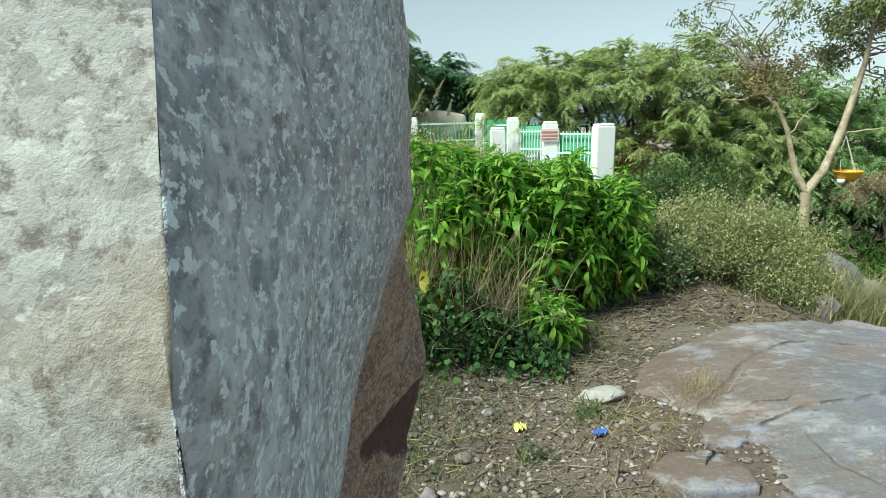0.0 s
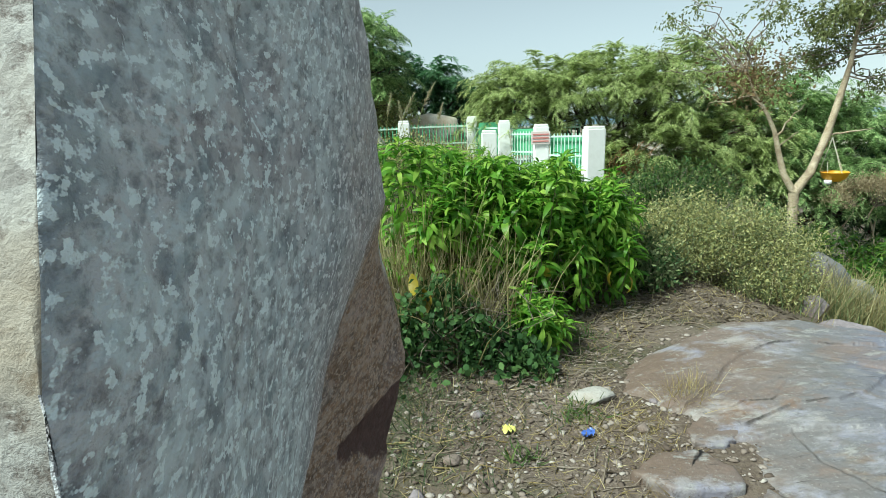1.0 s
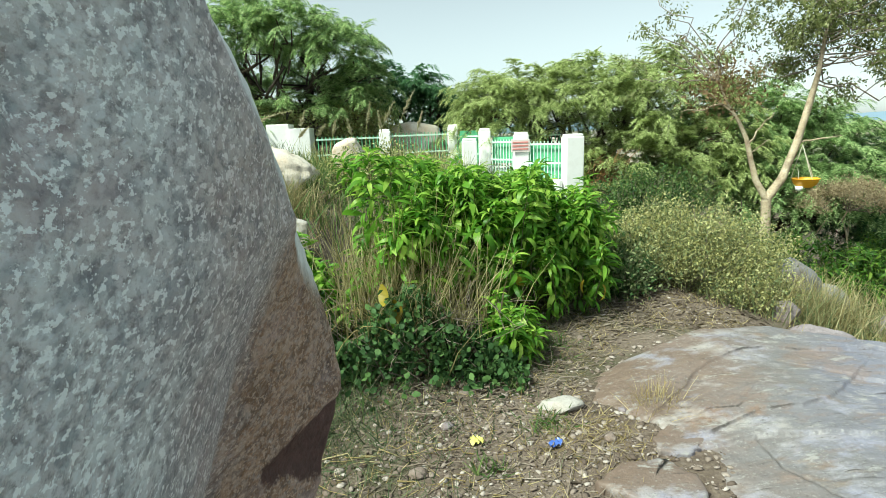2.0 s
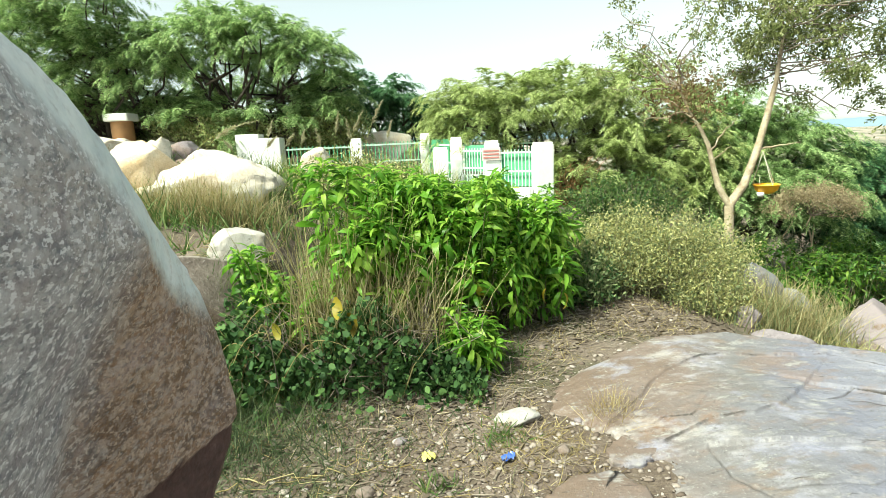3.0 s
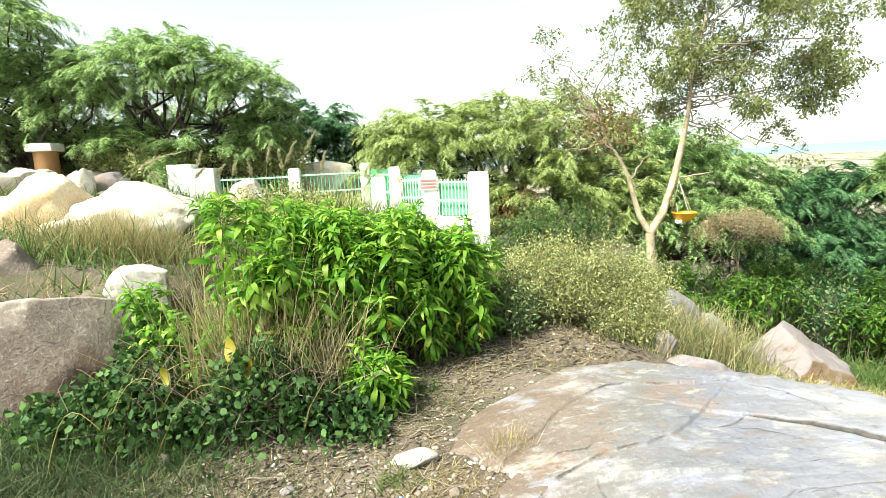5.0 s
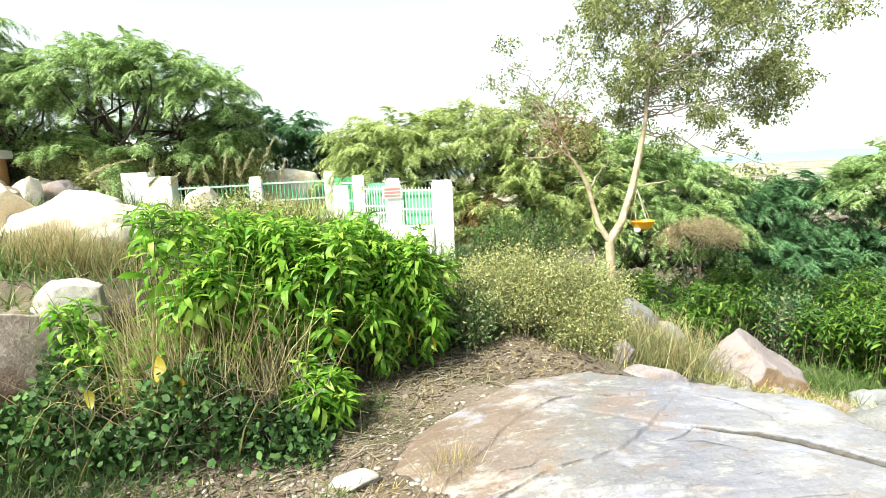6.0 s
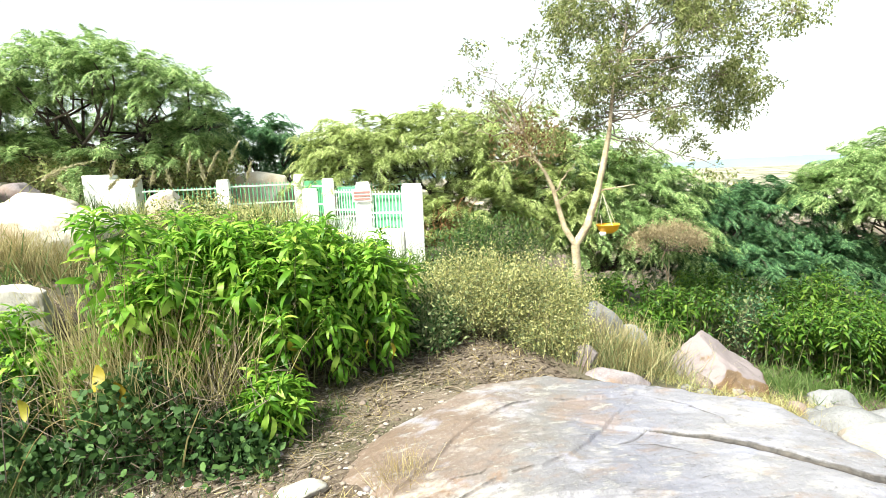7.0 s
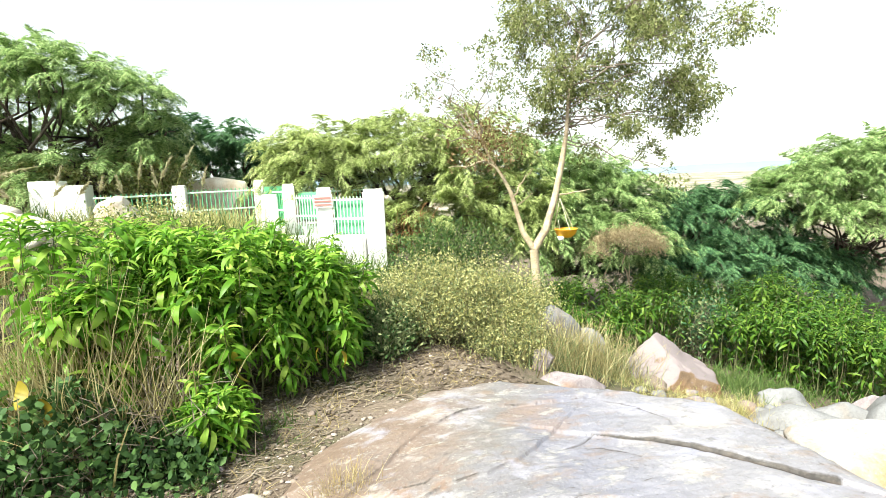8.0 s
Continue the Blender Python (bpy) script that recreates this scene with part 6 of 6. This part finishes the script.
def plume(x, y, h, lean, seed):
    """A tall reed-like grass stalk with a feathery seed head."""
    q = np.random.default_rng(seed)
    z0 = float(ground_h(x, y))
    k = np.linspace(0, 1, 12)[:, None]
    path = np.array([x, y, z0]) + k * (0, 0, h) + k ** 2.2 * (lean, 0, -abs(lean) * 0.35)
    root = thing("plume_grass", (x, y, z0), "tall dry grass stalk with a feathery seed head", "grass", "tall seeding grasses")
    stalk = part("stalk", tube(path, 0.005 - 0.0035 * k[:, 0], 4), M_WEED, root)
    f = q.uniform(0.72, 1.0, 130)
    P = np.stack([np.interp(f, k[:, 0], path[:, c]) for c in range(3)], 1)
    d = path[-1] - path[-4]
    D = unit(d / np.linalg.norm(d) + q.normal(0, 0.35, P.shape))
    M = poses(P, frames_along(D, spin=q.uniform(0, 6, len(P))), 0.07 * q.uniform(0.5, 1.2, len(P)) * (1.15 - 0.6 * (f - 0.72) / 0.28))
    V0, F0 = small_leaf_shape()
    part("seed_head", many(V0 * (0.5, 1, 1), F0, M), M_PLUME, stalk, kind="stuff")


for q, (x, y, h, lean) in enumerate(((-2.35, 6.9, 1.1, 1.0), (-2.2, 6.8, 0.9, 0.55), (-1.45, 7.4, 0.9, 0.15), (-1.3, 7.5, 0.75, 0.25), (-1.55, 7.3, 0.7, 0.3), (-1.0, 7.5, 0.8, 0.12),
                                     (-0.45, 7.2, 1.1, 0.12), (-0.3, 7.3, 1.2, 0.3), (-0.15, 7.2, 1.0, -0.08), (-0.05, 7.2, 1.35, 0.35), (-0.6, 7.4, 0.85, -0.1), (0.25, 7.4, 1.0, 0.15), (-1.8, 7.4, 0.6, -0.2))):
    plume(x, y, h, lean, 700 + q)
n = 1100
grass("dry_litter", "pale matted straw beside the slab", g.normal(1.22, 0.16, n), g.normal(1.78, 0.12, n), 0.075, 99, M_STRAW, 2.2, 0.6, 0.03)
n = 260
grass("straw_tuft", "small tuft of pale dry grass at the slab's edge", g.normal(1.63, 0.06, n), g.normal(2.0, 0.05, n), 0.19, 94, M_STRAW, 0.35, 0.8, 0.008)
for x, y, r, k in ((0.93, 2.34, 0.05, 90), (1.01, 1.92, 0.06, 110), (0.67, 1.56, 0.04, 60), (1.15, 2.75, 0.1, 160), (1.3, 2.95, 0.08, 130)):
    grass("weed_tuft", "small green weed on the bare path", g.normal(x, r, k), g.normal(y, r, k), 0.1, int(x * 1000), M_GRASS, 0.8, 1.0, 0.05, "weed")
n = 1300
grass("green_weeds", "yellow-green grass among the boulders", g.normal(3.9, 0.4, n), g.normal(3.95, 0.2, n), 0.38, 195, M_WEED_GREEN, 0.4, 0.9, 0.009)
n = 1400
grass("dry_grass", "dry tan grass among the boulders", g.normal(3.95, 0.35, n), g.normal(3.95, 0.2, n), 0.5, 95, M_STALK, 0.3, 0.8, 0.007)
n = 2200
x = g.uniform(4.2, 6.4, n)
grass("dry_grass", "dry tan and green grass on the rubble below the slab", x, 3.55 - 0.35 * (x - 4.4) + g.normal(0, 0.3, n), 0.14, 202, M_WEED, 0.7, 0.9, 0.02)
n = 1500
grass("green_weeds", "low weeds before the leafy plants", g.normal(6.0, 0.5, n), g.normal(3.95, 0.25, n), 0.22, 203, M_GRASS, 0.6, 0.9, 0.02)
n = 900
grass("dry_grass", "dry grass at the foot of the boulder", g.normal(4.7, 0.35, n), g.normal(2.95, 0.18, n), 0.16, 96, M_STRAW, 0.6, 0.8, 0.012)
n = 2800
grass("dry_grass", "brown dry grass in front of the pale boulders", g.normal(-1.5, 0.36, n), g.normal(4.95, 0.12, n), 0.44, 97, M_STALK, 0.3, 0.8, 0.008)
n = 1800
grass("tall_grass", "green and straw grass in the bush's shade", g.normal(-0.5, 0.3, n), g.normal(2.7, 0.25, n), 0.3, 98, M_GRASS, 0.6, 0.9, 0.012)

brush = [limb((g.normal(3.3, 0.2), g.normal(8.3, 0.15), 0.3), (g.normal(3.5, 0.35), g.normal(8.2, 0.2), g.uniform(0.6, 1.15)), 0.012, 0.004, 0.3, 7, 4, 5000 + q) for q in range(60)]
lone("dead_brush", merge(brush), M_RUST, "rusty brown dead branches beside the corner post", "brush", "", "stuff")
n = 2600
grass("green_weeds", "tall yellow-green weeds growing against the railings", g.normal(-0.1, 0.6, n), g.normal(7.9, 0.35, n), 0.42, 200, M_WEED, 0.3, 0.8, 0.012)
n = 700
grass("tall_grass", "green weeds round the whitish stone block", g.normal(-0.62, 0.16, n), g.normal(3.12, 0.08, n), 0.3, 201, M_GRASS, 0.5, 0.9, 0.012)
n = 7000
x, y = g.uniform(-6.5, -0.6, n), g.uniform(3.6, 10.5, n)
keep = fbm(x * 1.6, y * 1.6, 3.3) > -0.15
grass("dry_grass", "patchy dry grass over the rise", x[keep], y[keep], 0.2, 196, M_STRAW, 0.5, 0.9, 0.02)
keep = fbm(x * 1.3, y * 1.3, 6.1) > 0.1
grass("green_weeds", "patchy green weeds over the rise", x[keep] + 0.2, y[keep], 0.26, 197, M_GRASS, 0.6, 1.0, 0.03)
n = 5000
x, y = g.uniform(-2.5, 3.2, n), g.uniform(4.4, 8.0, n)
grass("green_weeds", "rank green weeds behind the bush", x, y, 0.4, 198, M_GRASS, 0.5, 1.0, 0.02)
n = 6000
x, y = g.uniform(3.2, 12.0, n), g.uniform(2.6, 7.5, n)
keep = (fbm(x * 1.2, y * 1.2, 2.4) > -0.1) & (y > 7.3 - 0.75 * x)
grass("green_weeds", "weeds on the slope below the boulders", x[keep], y[keep], 0.15, 199, M_GRASS, 0.8, 1.0, 0.03)
for q in range(26):
    x, y = g.uniform(-6.5, -2.0), g.uniform(5.5, 11.0)
    r = g.uniform(0.12, 0.34)
    rock("stone", (x, y, float(ground_h(x, y)) + r * 0.25), (r * 1.2, r, r * 0.75), 400 + q, M_PALE if q % 3 else M_TAN, "pale stone among weeds on the rise", q * 37, category="stone", group="stones on the rise", subdiv=3)

for q in range(26):
    x = g.uniform(4.3, 6.3)
    y, r = 3.35 - 0.38 * (x - 4.4) + g.normal(0, 0.22), g.uniform(0.04, 0.11)
    rock("stone", (x, y, float(ground_h(x, y)) + r * 0.3), (r * 1.3, r, r * 0.7), 500 + q, (M_PINK, M_GREYISH, M_TAN)[q % 3], "angular stone in the rubble below the slab", q * 53, category="stone", group="rubble below the slab", subdiv=2)


def wrapper(name, x, y, size, seed, material, label):
    """A crumpled scrap of foil."""
    q = np.random.default_rng(seed)
    k = 9
    a, b = np.meshgrid(np.linspace(-1, 1, k), np.linspace(-1, 1, k), indexing="ij")
    X, Y = x + size * (a * (1 - 0.25 * b * b) + q.normal(0, 0.07, a.shape)), y + size * (0.8 * b + 0.2 * a + q.normal(0, 0.07, a.shape))
    Z = ground_h(X, Y) + 0.012 + size * np.clip(0.25 + q.normal(0, 0.22, a.shape), 0.0, 0.8)
    i, j = np.meshgrid(np.arange(k - 1), np.arange(k - 1), indexing="ij")
    v = (i * k + j).ravel()
    return lone(name, (np.stack([X, Y, Z], -1).reshape(-1, 3), np.stack([v, v + k, v + k + 1, v + 1], 1)), material, label, "litter")


wrapper("blue_wrapper", 1.02, 1.72, 0.034, 301, M_BLUE, "crumpled blue foil wrapper on the gravel")
wrapper("yellow_wrapper", 0.64, 1.78, 0.034, 303, M_LIME, "crumpled yellow wrapper on the gravel")
